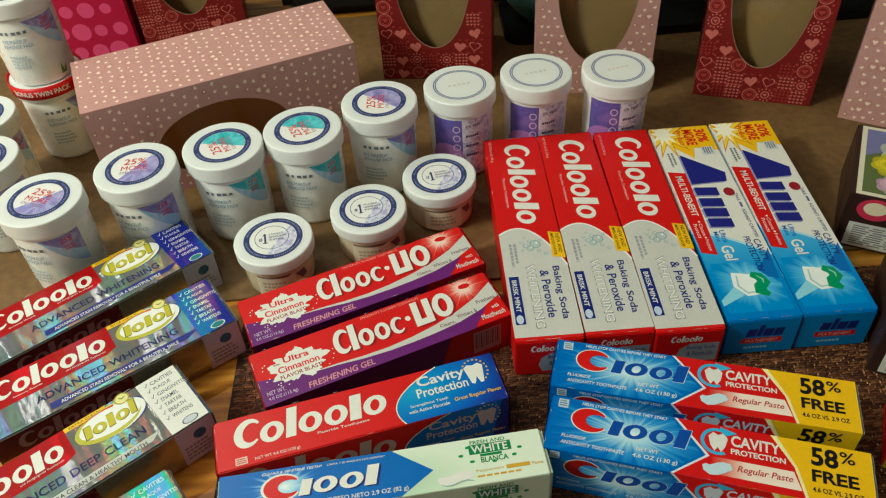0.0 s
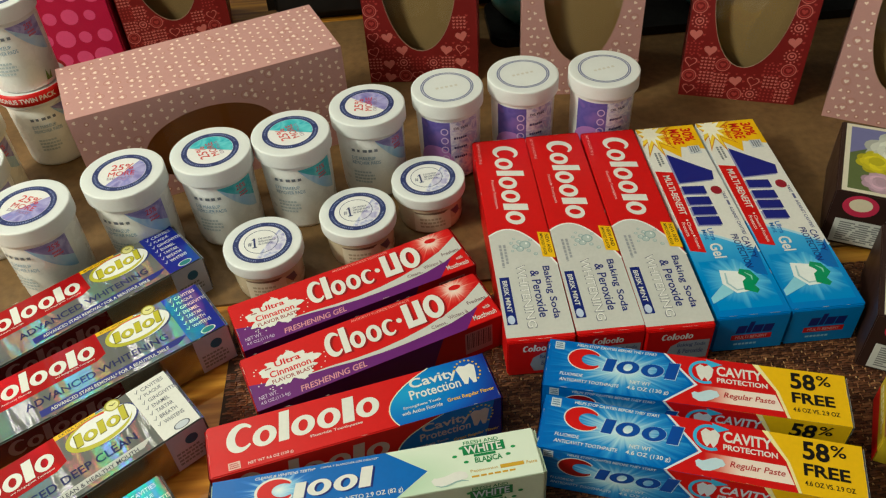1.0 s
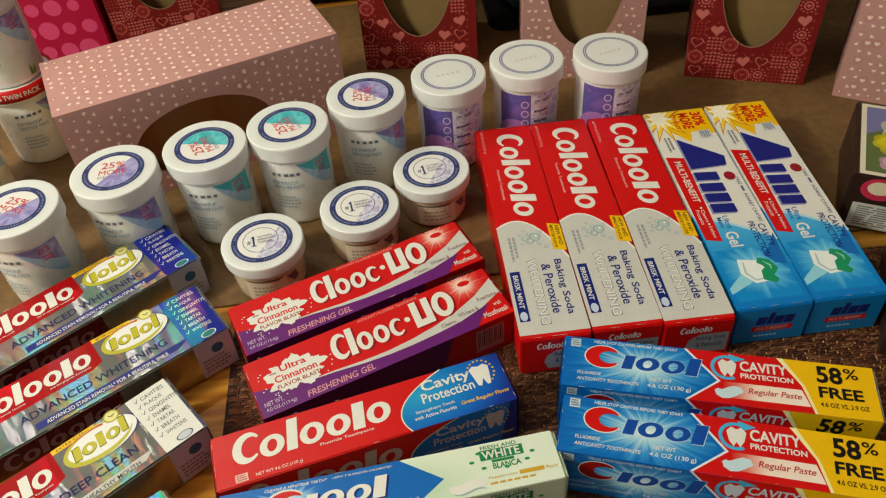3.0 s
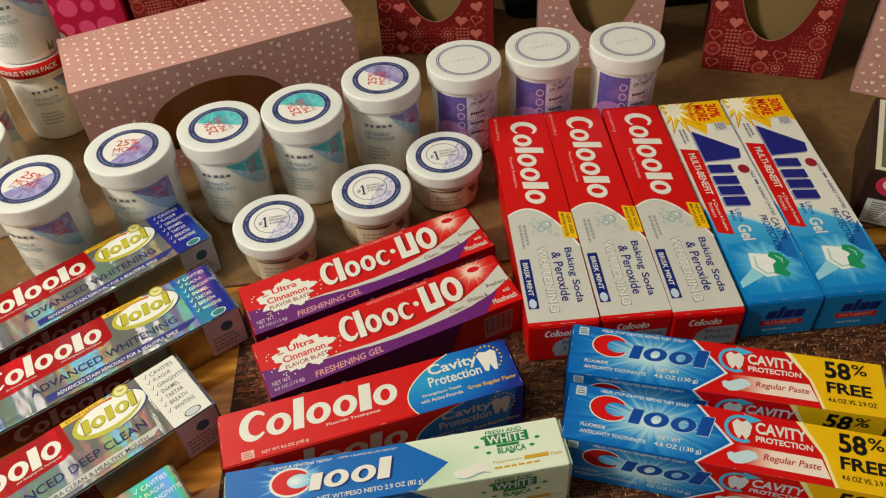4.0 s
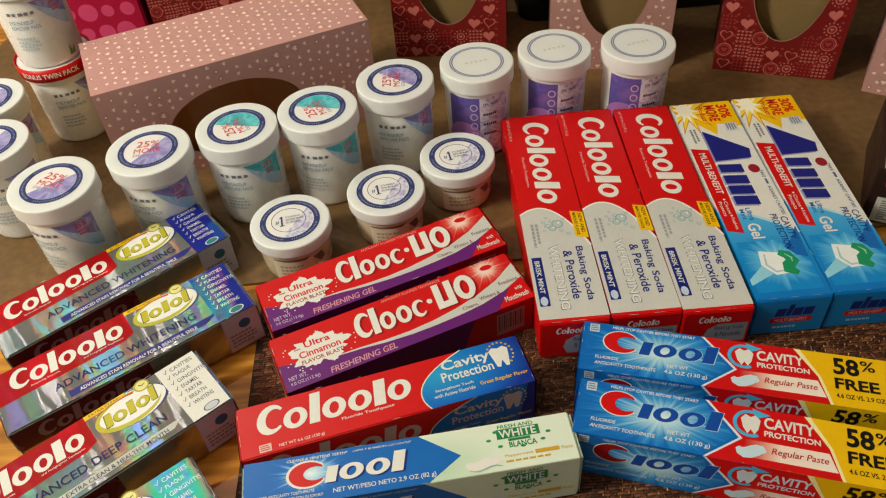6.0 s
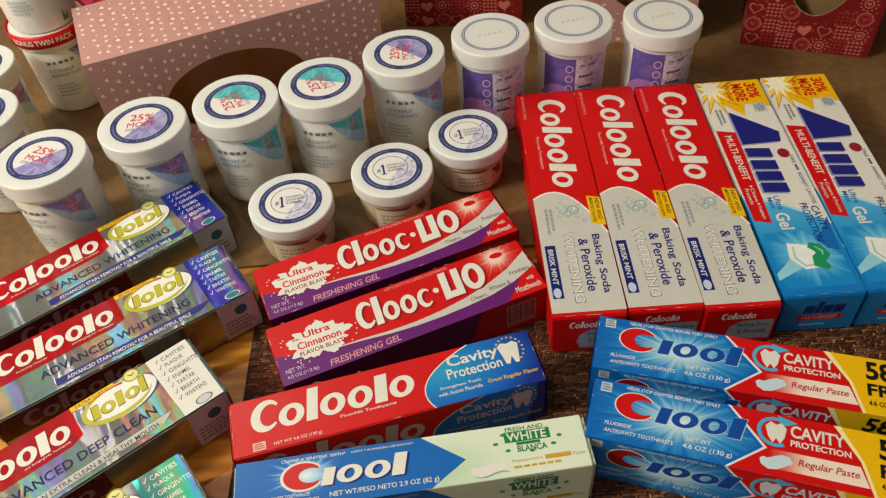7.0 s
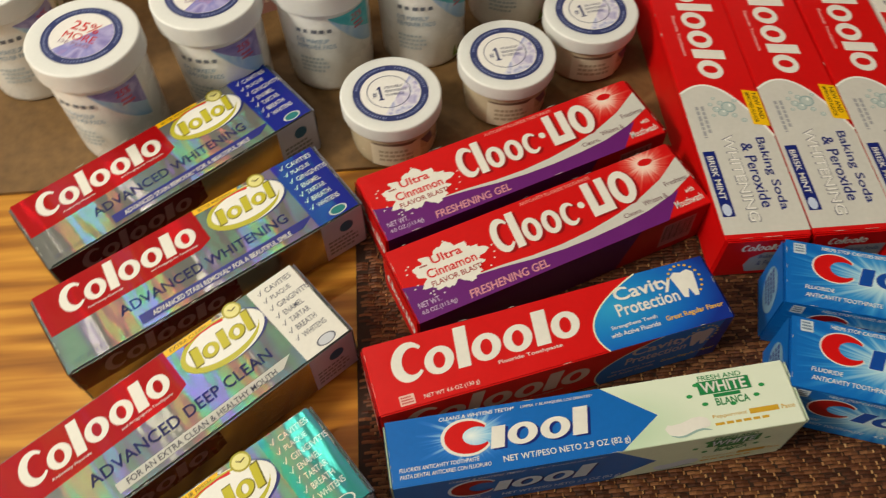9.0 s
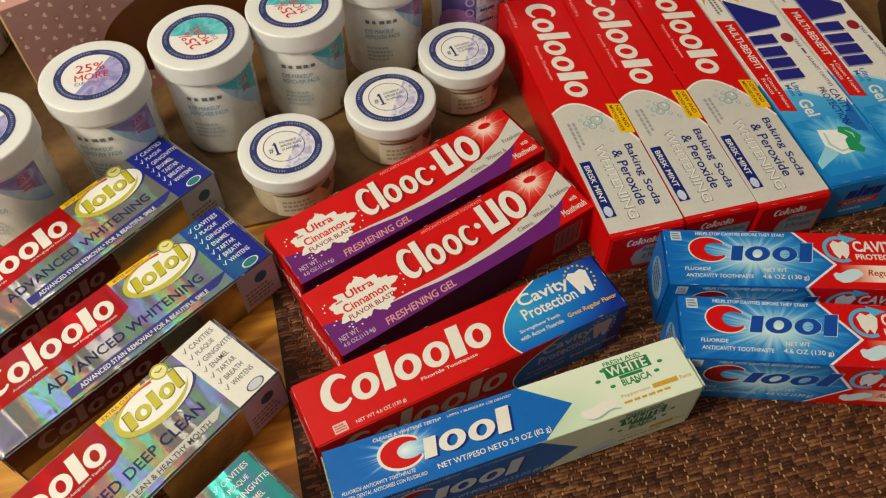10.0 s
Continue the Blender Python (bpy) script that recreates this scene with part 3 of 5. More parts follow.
def foil_box(at, end_ink, lines_ink, words, tail, stripe, label, L=0.1722, W=0.0542, H=0.0344):
    thing, top, front, right, left = carton("toothpaste_box", L, W, H, FOIL, label, at, 0.0013)
    top.poly("red_field", FOIL_RED, [(0.004, 0.46), (0.50, 0.5), (0.545, 0.56), (0.545, 0.98), (0.004, 0.98)], 0)
    heptamark(top, WHITE, 0.06, 0.60, 0.51, 0.92)
    top.text("Anticavity Fluoride", WHITE, 0.13, 0.535, 0.245, 0.57, 3)
    top.text("and Antigingivitis Toothpaste", WHITE, 0.34, 0.545, 0.50, 0.58, 3)
    top.poly("yellow_tag", YELLOW, [(0.545, 0.91), (0.70, 0.91), (0.71, 0.98), (0.545, 0.98)], 1)
    top.text("BETTER WHITENING" if stripe is not TEAL and stripe else "12 HOUR FRESH" if stripe else "EXTRA CLEAN", BLACK, 0.563, 0.927, 0.685, 0.965, 2)
    # oval emblem
    top.poly("emblem", ink(30, 40, 110), ellipse(0.712, 0.705, 0.134, 0.235, 36), 1)
    top.poly("emblem_edge", ink(238, 238, 232), ellipse(0.703, 0.712, 0.133, 0.235, 36), 1.5)
    top.poly("emblem_rim", ink(190, 184, 52), ellipse(0.690, 0.715, 0.128, 0.232, 36), 2)
    top.poly("emblem_field", ink(240, 240, 236), ellipse(0.700, 0.728, 0.120, 0.190, 36), 3)
    top.wordmark(ink(104, 98, 20), 0.592, 0.622, 0.798, 0.848, "totoi", 4)
    top.wordmark(ink(196, 186, 40), 0.596, 0.635, 0.794, 0.835, "totoi", 5)
    top.poly("emblem_dial", ink(232, 226, 150), ellipse(0.772, 0.93, 0.030, 0.088, 24), 3.5)
    top.ring("emblem_dial_rim", ink(168, 158, 44), 0.772, 0.93, 0.030, 0.088, 0.80, 4, 24)
    top.stroke("dial_hand", ink(96, 84, 20), [(0.762, 0.955), (0.772, 0.925), (0.787, 0.94)], [0.012, 0.016, 0.010], 5)
    top.stroke("arrow", RED, [(0.60, 0.885), (0.65, 0.915), (0.70, 0.918), (0.735, 0.905)], [0.006, 0.014, 0.018, 0.03], 4)
    top.text(words, lines_ink, 0.20, 0.265, 0.78, 0.385, 2, 0.014)
    if stripe:
        top.poly("stripe", stripe, [(0.24, 0.07), (0.80, 0.10), (0.86, 0.2), (0.24, 0.18)], 1)
    else:
        top.poly("stripe", ink(196, 196, 190), [(0.25, 0.07), (0.78, 0.10), (0.82, 0.19), (0.25, 0.17)], 1)
    if tail:
        top.text(tail, WHITE if stripe else ink(60, 60, 76, 0.8), 0.28, 0.095, 0.76, 0.155, 3, 0.01)
    top.text("NET WT 4.0 OZ (113 g)", ink(80, 80, 96), 0.03, 0.05, 0.19, 0.12, 2, 0.008)
    # coloured end that folds over the side
    top.poly("end_field", end_ink, [(0.845, 0.02), (0.995, 0.02), (0.995, 0.98), (0.835, 0.98)], 1)
    tick_ink = ink(70, 74, 96) if end_ink is WHITE else WHITE
    for k, w in enumerate(("CAVITIES", "PLAQUE", "GINGIVITIS", "ENAMEL", "TARTAR", "BREATH", "WHITENS")):
        y = 0.86 - k * 0.105
        top.text(w, tick_ink, 0.885, y, 0.885 + 0.0115 * len(w), y + 0.06, 3, 0.003)
        top.stroke("tick", tick_ink, [(0.860, y + 0.04), (0.865, y + 0.012), (0.875, y + 0.07)], [0.008, 0.012, 0.006], 3)
    top.poly("leaf_badge", ink(26, 120, 124) if end_ink is not WHITE else ink(200, 204, 214), ellipse(0.93, 0.09, 0.03, 0.05, 16, rot=0), 3)
    top.ring("leaf_badge_rim", tick_ink, 0.93, 0.09, 0.032, 0.055, 0.85, 4)
    # side: the same print darkened to imitate shade, and the pale end
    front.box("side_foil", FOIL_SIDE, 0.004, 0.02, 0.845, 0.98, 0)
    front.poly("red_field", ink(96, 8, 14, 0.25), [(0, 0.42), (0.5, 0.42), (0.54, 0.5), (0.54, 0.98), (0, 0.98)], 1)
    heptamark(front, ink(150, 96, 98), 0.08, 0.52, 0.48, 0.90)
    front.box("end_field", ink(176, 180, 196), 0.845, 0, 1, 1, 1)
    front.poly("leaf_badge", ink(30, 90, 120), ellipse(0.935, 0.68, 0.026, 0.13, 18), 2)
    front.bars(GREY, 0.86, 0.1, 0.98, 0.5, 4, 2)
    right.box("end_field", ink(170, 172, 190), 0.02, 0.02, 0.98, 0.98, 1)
    right.poly("leaf_badge", ink(30, 90, 120), ellipse(0.5, 0.7, 0.14, 0.14, 18), 2)
    right.bars(DARK_RED, 0.2, 0.15, 0.85, 0.5, 4, 2)
    left.box("red_field", FOIL_RED, 0.03, 0.4, 0.97, 0.96, 1)
    top.wear(at[0])
    for f in (top, front, right, left):
        f.done()
    return thing


TEXT_NAVY = ink(30, 32, 84, 0.8)
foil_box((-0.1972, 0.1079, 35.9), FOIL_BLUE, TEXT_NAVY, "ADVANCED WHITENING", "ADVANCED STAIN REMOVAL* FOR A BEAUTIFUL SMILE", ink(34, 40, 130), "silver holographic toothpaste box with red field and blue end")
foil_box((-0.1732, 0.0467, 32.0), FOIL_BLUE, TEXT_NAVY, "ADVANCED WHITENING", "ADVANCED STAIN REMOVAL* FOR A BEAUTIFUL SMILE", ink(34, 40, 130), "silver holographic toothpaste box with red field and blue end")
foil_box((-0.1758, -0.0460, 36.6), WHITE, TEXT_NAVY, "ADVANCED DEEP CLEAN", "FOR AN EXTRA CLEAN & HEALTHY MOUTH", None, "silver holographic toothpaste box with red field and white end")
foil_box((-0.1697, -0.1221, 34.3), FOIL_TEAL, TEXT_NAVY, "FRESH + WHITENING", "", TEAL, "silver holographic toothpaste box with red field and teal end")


CINNAMON_BURST = ramp_print("cinnamon_burst", ((0.0, (250, 236, 226)), (0.34, (244, 200, 186)), (0.62, (222, 84, 74)), (1.0, (210, 11, 14))), (0.0695, 0.0155, 0), (0.0155, 0.0150, 0), rays=44)


def cinnamon_box(at, L=0.1804, W=0.0479, H=0.0318):
    thing, top, front, right, left = carton("toothpaste_box", L, W, H, RED, "red and purple cinnamon toothpaste box with silver swoosh", at)
    lo = [(0.20, 0.29), (0.30, 0.255), (0.40, 0.20), (0.5, 0.17), (0.6, 0.165), (0.7, 0.18), (0.8, 0.215), (0.9, 0.30), (0.995, 0.45)]
    hi = [(0.20, 0.30), (0.30, 0.285), (0.40, 0.25), (0.5, 0.24), (0.6, 0.265), (0.7, 0.32), (0.8, 0.41), (0.9, 0.55), (0.995, 0.76)]
    top.poly("purple_field", PURPLE, [(0, 0), (0.84, 0), (0.93, 0.33)] + lo[::-1][2:] + [(0, 0.48)], 0)
    for k in range(8):
        top.put("silver_swoosh", SILVER_INK, [lo[k], lo[k + 1], hi[k + 1], hi[k]], [(0, 1, 2, 3)], 2)
    rnd = random.Random(3)
    splash = []
    for k in range(96):
        a = 2 * math.pi * k / 96
        r = 1.0 + 0.10 * math.sin(5 * a + 0.6) + 0.08 * math.sin(9 * a) + 0.07 * math.sin(14 * a + 1.0) + 0.05 * rnd.uniform(-1, 1)
        splash.append((0.165 + 0.108 * r * math.cos(a), 0.53 + 0.265 * r * math.sin(a)))
    for k in range(14):
        a = rnd.uniform(0, 6.28)
        d = rnd.uniform(1.15, 1.4)
        top.poly("dot", WHITE, ellipse(0.165 + 0.108 * d * math.cos(a), 0.53 + 0.265 * d * math.sin(a), 0.003, 0.011, 8), 3)
    top.poly("splash", WHITE, splash, 3)
    top.text("Ultra", RED, 0.115, 0.62, 0.215, 0.73, 4, 0.02)
    top.text("Cinnamon", RED, 0.085, 0.46, 0.245, 0.58, 4, 0.02)
    top.text("FLAVOR BLAST!", DARK_RED, 0.085, 0.35, 0.25, 0.42, 4, 0.015)
    top.bars(DARK_RED, 0.075, 0.62, 0.105, 0.66, 1, 4)
    top.wordmark(DARK_RED, 0.316, 0.375, 0.606, 0.845, "Ciooc", 2)
    top.wordmark(WHITE, 0.308, 0.40, 0.598, 0.87, "Ciooc", 4)
    top.poly("mark_shape", WHITE, ellipse(0.622, 0.62, 0.011, 0.048, 14), 4)
    top.wordmark(DARK_RED, 0.648, 0.375, 0.818, 0.855, "UO", 2)
    top.wordmark(WHITE, 0.640, 0.40, 0.810, 0.88, "UO", 4)
    top.text("ANTICAVITY FLUORIDE TOOTHPASTE", ink(240, 170, 160), 0.45, 0.91, 0.70, 0.955, 4)
    burst = [(0.785, 0.99), (0.79, 0.42), (0.85, 0.49), (0.92, 0.60), (0.99, 0.76), (0.99, 0.99)]
    top.poly("sunburst", CINNAMON_BURST, burst, 1)
    top.poly("gel_drop", RED, ellipse(0.893, 0.845, 0.026, 0.050, 18, rot=2), 5)
    top.text("FRESHENING GEL", ink(218, 150, 160), 0.17, 0.04, 0.43, 0.145, 2, 0.015, 0.2)
    top.text("NET WT.", ink(214, 196, 224), 0.02, 0.16, 0.09, 0.23, 2)
    top.text("4.0 OZ.(113.4g)", ink(214, 196, 224), 0.02, 0.06, 0.13, 0.13, 2)
    for k, (x, y) in enumerate(((0.72, 0.22), (0.80, 0.285), (0.90, 0.42))):
        top.text(("Cleans,", "Whitens &", "Freshens")[k], ink(96, 40, 60), x, y, x + (0.065, 0.085, 0.08)[k], y + 0.07, 5)
    top.text("with", WHITE, 0.945, 0.24, 0.975, 0.31, 4, 0.01, 0.2)
    top.text("Mouthwash", WHITE, 0.885, 0.09, 0.985, 0.19, 4, 0.01, 0.2)
    # side panel in darker purple, red and grey, shade put into the inks
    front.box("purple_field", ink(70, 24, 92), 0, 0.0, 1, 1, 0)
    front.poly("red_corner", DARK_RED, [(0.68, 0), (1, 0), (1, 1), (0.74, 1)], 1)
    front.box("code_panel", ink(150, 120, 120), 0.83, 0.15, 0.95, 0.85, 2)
    for k in range(14):
        x = 0.838 + k * 0.0078
        front.box("code_bar", BLACK, x, 0.3, x + (0.002 if k % 3 else 0.004), 0.8, 3)
    left.box("end_field", RED, 0.02, 0.02, 0.98, 0.98, 1)
    left.wordmark(WHITE, 0.1, 0.35, 0.9, 0.65, "CioocUO", 2)
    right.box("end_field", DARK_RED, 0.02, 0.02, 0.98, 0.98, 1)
    right.bars(WHITE, 0.15, 0.2, 0.85, 0.8, 4, 2)
    top.wear(at[0])
    for f in (top, front, right, left):
        f.done()
    return thing


cinnamon_box((-0.0011, 0.1127, 20.5))
cinnamon_box((0.0131, 0.0604, 20.3))


CAVITY_RUN = ramp_print("cavity_run", ((0.0, (40, 160, 214)), (0.4, (14, 128, 204)), (0.75, (4, 92, 190)), (1.0, (10, 44, 140))), (0.036, 0.004, 0), (0.058, 0.034, 0))


def cavity_box(at, L=0.183, W=0.0375, H=0.0406):
    thing, top, front, right, left = carton("toothpaste_box", L, W, H, RED, "red toothpaste box with blue cavity protection end", at)
    # same print on top and front; the front's white is dulled as shade
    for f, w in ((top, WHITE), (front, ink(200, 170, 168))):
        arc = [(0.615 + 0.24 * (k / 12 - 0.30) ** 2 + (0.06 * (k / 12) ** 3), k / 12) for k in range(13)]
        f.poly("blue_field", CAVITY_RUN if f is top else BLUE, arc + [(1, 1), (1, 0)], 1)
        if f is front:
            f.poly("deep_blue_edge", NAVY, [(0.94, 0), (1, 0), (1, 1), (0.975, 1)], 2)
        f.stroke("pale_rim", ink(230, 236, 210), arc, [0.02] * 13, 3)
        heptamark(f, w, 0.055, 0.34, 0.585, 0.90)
        f.text("Fluoride Toothpaste", w, 0.34, 0.235, 0.52, 0.30, 3, 0.008)
        f.text("NET WT 4.6 OZ (130 g)", w, 0.125, 0.06, 0.275, 0.13, 3)
        f.box("seal", ink(230, 190, 180), 0.06, 0.05, 0.10, 0.19, 3)
        f.bars(ink(190, 60, 60), 0.064, 0.065, 0.098, 0.175, 3, 4)
        f.text("Cavity", w, 0.71, 0.60, 0.885, 0.86, 4, 0.02)
        f.text("Protection", w, 0.70, 0.43, 0.885, 0.62, 4, 0.015)
        f.text("Strengthens Teeth", w, 0.665, 0.26, 0.80, 0.33, 4, 0.008)
        f.text("with Active Fluoride", w, 0.655, 0.16, 0.80, 0.23, 4, 0.008)
        f.text("Great Regular Flavor", YELLOW, 0.82, 0.17, 0.99, 0.265, 4, 0.012)
        f.poly("tooth", w, [(0.885, 0.80), (0.90, 0.86), (0.92, 0.83), (0.94, 0.86), (0.955, 0.80), (0.95, 0.64), (0.942, 0.44), (0.930, 0.44), (0.922, 0.58), (0.910, 0.44), (0.898, 0.46), (0.892, 0.64)], 4)
        for k in range(12):
            a = radians(-50 + k * 19)
            f.poly("dot", YELLOW, ellipse(0.922 + 0.046 * math.cos(a), 0.70 + 0.25 * math.sin(a), 0.004, 0.018, 8), 4)
    left.box("end_field", RED, 0.02, 0.02, 0.98, 0.98, 1)
    heptamark(left, WHITE, 0.12, 0.4, 0.88, 0.7)
    right.box("end_field", NAVY, 0.02, 0.02, 0.98, 0.98, 1)
    right.bars(SKY, 0.15, 0.3, 0.85, 0.75, 3, 2)
    top.wear(at[0])
    for f in (top, front, right, left):
        f.done()
    return thing


cavity_box((0.0001, 0.0001, 12.0))


def round_mark(f, x0, y0, x1, y1, in_shade=False):
    w = ink(196, 214, 232) if in_shade else WHITE
    # front marks get duller white and red, shade mixed into the inks
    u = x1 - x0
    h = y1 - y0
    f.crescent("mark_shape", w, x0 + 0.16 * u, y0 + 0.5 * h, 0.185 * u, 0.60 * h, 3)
    f.crescent("mark_shape", DARK_RED if in_shade else RED, x0 + 0.165 * u, y0 + 0.5 * h, 0.165 * u, 0.52 * h, 4)
    f.wordmark(NAVY, x0 + 0.328 * u, y0 - 0.03 * h, x1 + 0.018 * u, y1 - 0.06 * h, "root", 3, 0.3)
    f.wordmark(w, x0 + 0.31 * u, y0 + 0.02 * h, x1, y1, "root", 4, 0.3)


MINT_GLOW = ramp_print("mint_glow", ((0.0, (236, 246, 248)), (0.40, (150, 204, 236)), (0.75, (30, 114, 202)), (1.0, (0, 102, 188))), (-0.058, 0.003, 0), (0.021, 0.0135, 0), rays=36)


MINT_RUN = ramp_print("mint_run", ((0.0, (168, 206, 176)), (0.3, (196, 220, 192)), (0.7, (222, 234, 214)), (1.0, (226, 236, 218))), (0.006, -0.006, 0), (0.062, 0.03, 0))


def mint_box(at, L=0.1931, W=0.0312, H=0.0427):
    thing, top, front, right, left = carton("toothpaste_box", L, W, H, MINT, "blue and mint green whitening toothpaste box", at)
    # front repeats the top, its whites dulled as if in shade
    for f, in_shade in ((top, False), (front, True)):
        w = ink(206, 216, 230) if in_shade else WHITE
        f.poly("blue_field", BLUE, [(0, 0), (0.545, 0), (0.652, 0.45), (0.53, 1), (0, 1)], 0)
        if not in_shade:
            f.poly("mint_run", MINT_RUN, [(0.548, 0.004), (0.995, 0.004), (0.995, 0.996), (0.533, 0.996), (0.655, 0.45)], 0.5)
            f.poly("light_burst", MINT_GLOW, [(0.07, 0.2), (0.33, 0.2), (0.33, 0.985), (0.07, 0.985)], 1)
        round_mark(f, 0.135, 0.34, 0.475, 0.82, in_shade)
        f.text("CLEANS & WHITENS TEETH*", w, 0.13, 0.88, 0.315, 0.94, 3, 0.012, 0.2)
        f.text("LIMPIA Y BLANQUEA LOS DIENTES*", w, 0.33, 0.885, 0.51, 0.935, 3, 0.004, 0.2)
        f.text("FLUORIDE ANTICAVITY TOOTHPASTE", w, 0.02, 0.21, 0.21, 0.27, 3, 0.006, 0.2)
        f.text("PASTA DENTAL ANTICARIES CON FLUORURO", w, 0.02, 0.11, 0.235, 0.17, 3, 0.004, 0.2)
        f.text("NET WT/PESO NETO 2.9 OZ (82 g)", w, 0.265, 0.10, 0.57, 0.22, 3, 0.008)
        f.text("FRESH AND", GREEN, 0.775, 0.86, 0.885, 0.94, 4, 0.012)
        f.box("green_block", GREEN, 0.768, 0.64, 0.90, 0.85, 3)
        f.text("WHITE", w, 0.775, 0.66, 0.89, 0.83, 5, 0.02)
        f.box("green_block", GREEN, 0.80, 0.575, 0.868, 0.63, 3)
        f.text("BLANCA", GREEN, 0.80, 0.44, 0.885, 0.56, 4, 0.02)
        rnd = random.Random(5)
        for k in (0, 3, 4, 5, 6, 7):
            a = k * 0.8
            f.poly("leaf", ink(40, 150, 80), ellipse(0.833 + 0.092 * math.cos(a), 0.66 + 0.22 * math.sin(a), 0.008, 0.03, 10, rot=0), 3)
        f.stroke("paste_swipe", w, [(0.662, 0.24), (0.67, 0.19), (0.683, 0.165), (0.70, 0.165), (0.716, 0.19), (0.732, 0.22), (0.748, 0.23), (0.760, 0.215), (0.768, 0.18)], [0.08, 0.15, 0.19, 0.2, 0.2, 0.2, 0.19, 0.15, 0.06], 4)
        f.stroke("paste_shade", ink(150, 180, 176), [(0.668, 0.10), (0.684, 0.065), (0.70, 0.065), (0.716, 0.09), (0.732, 0.12), (0.748, 0.13), (0.768, 0.10)], [0.01, 0.025, 0.03, 0.03, 0.03, 0.03, 0.01], 5)
        f.text("Peppermint", GOLD, 0.78, 0.24, 0.865, 0.31, 3)
        f.box("gold_mark", GOLD, 0.872, 0.24, 0.945, 0.32, 3)
        f.text("Paste", GOLD, 0.952, 0.24, 0.985, 0.31, 3)
        f.bars(GOLD, 0.78, 0.13, 0.95, 0.2, 1, 3)
    left.box("end_field", BLUE, 0.02, 0.02, 0.98, 0.98, 1)
    round_mark(left, 0.15, 0.45, 0.85, 0.75)
    right.box("end_field", ink(222, 234, 220), 0.02, 0.02, 0.98, 0.98, 1)
    top.wear(at[0])
    for f in (top, front, right, left):
        f.done()
    return thing


mint_box((0.0100, -0.0404, 4.7))


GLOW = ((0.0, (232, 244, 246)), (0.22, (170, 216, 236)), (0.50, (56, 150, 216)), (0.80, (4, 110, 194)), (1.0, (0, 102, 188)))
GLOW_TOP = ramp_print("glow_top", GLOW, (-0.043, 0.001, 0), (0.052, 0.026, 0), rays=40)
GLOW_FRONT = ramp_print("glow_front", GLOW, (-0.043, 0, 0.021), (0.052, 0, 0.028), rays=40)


BAND_RUN = ramp_print("band_run", ((0.0, (248, 230, 218)), (0.55, (246, 224, 210)), (0.82, (224, 116, 100)), (1.0, (210, 11, 14))), (0.048, 0, 0), (0.044, 0, 0))


def blue_mark(f, x0, y0, x1, y1, in_shade=False):
    """Red crescent and a row of deep blue shapes, rimmed in white."""
    u, h = x1 - x0, y1 - y0
    f.crescent("mark_shape", WHITE, x0 + 0.158 * u, y0 + 0.5 * h, 0.172 * u, 0.60 * h, 4)
    # the front's crescent is a darker red for its shaded side
    f.crescent("mark_shape", DARK_RED if in_shade else RED, x0 + 0.158 * u, y0 + 0.5 * h, 0.160 * u, 0.56 * h, 5)
    f.wordmark(ink(196, 222, 240), x0 + 0.318 * u, y0 - 0.02 * h, x1 + 0.006 * u, y1 + 0.02 * h, "root", 4, 0.35)
    f.wordmark(ink(10, 74, 166), x0 + 0.325 * u, y0, x1, y1, "root", 5, 0.35)


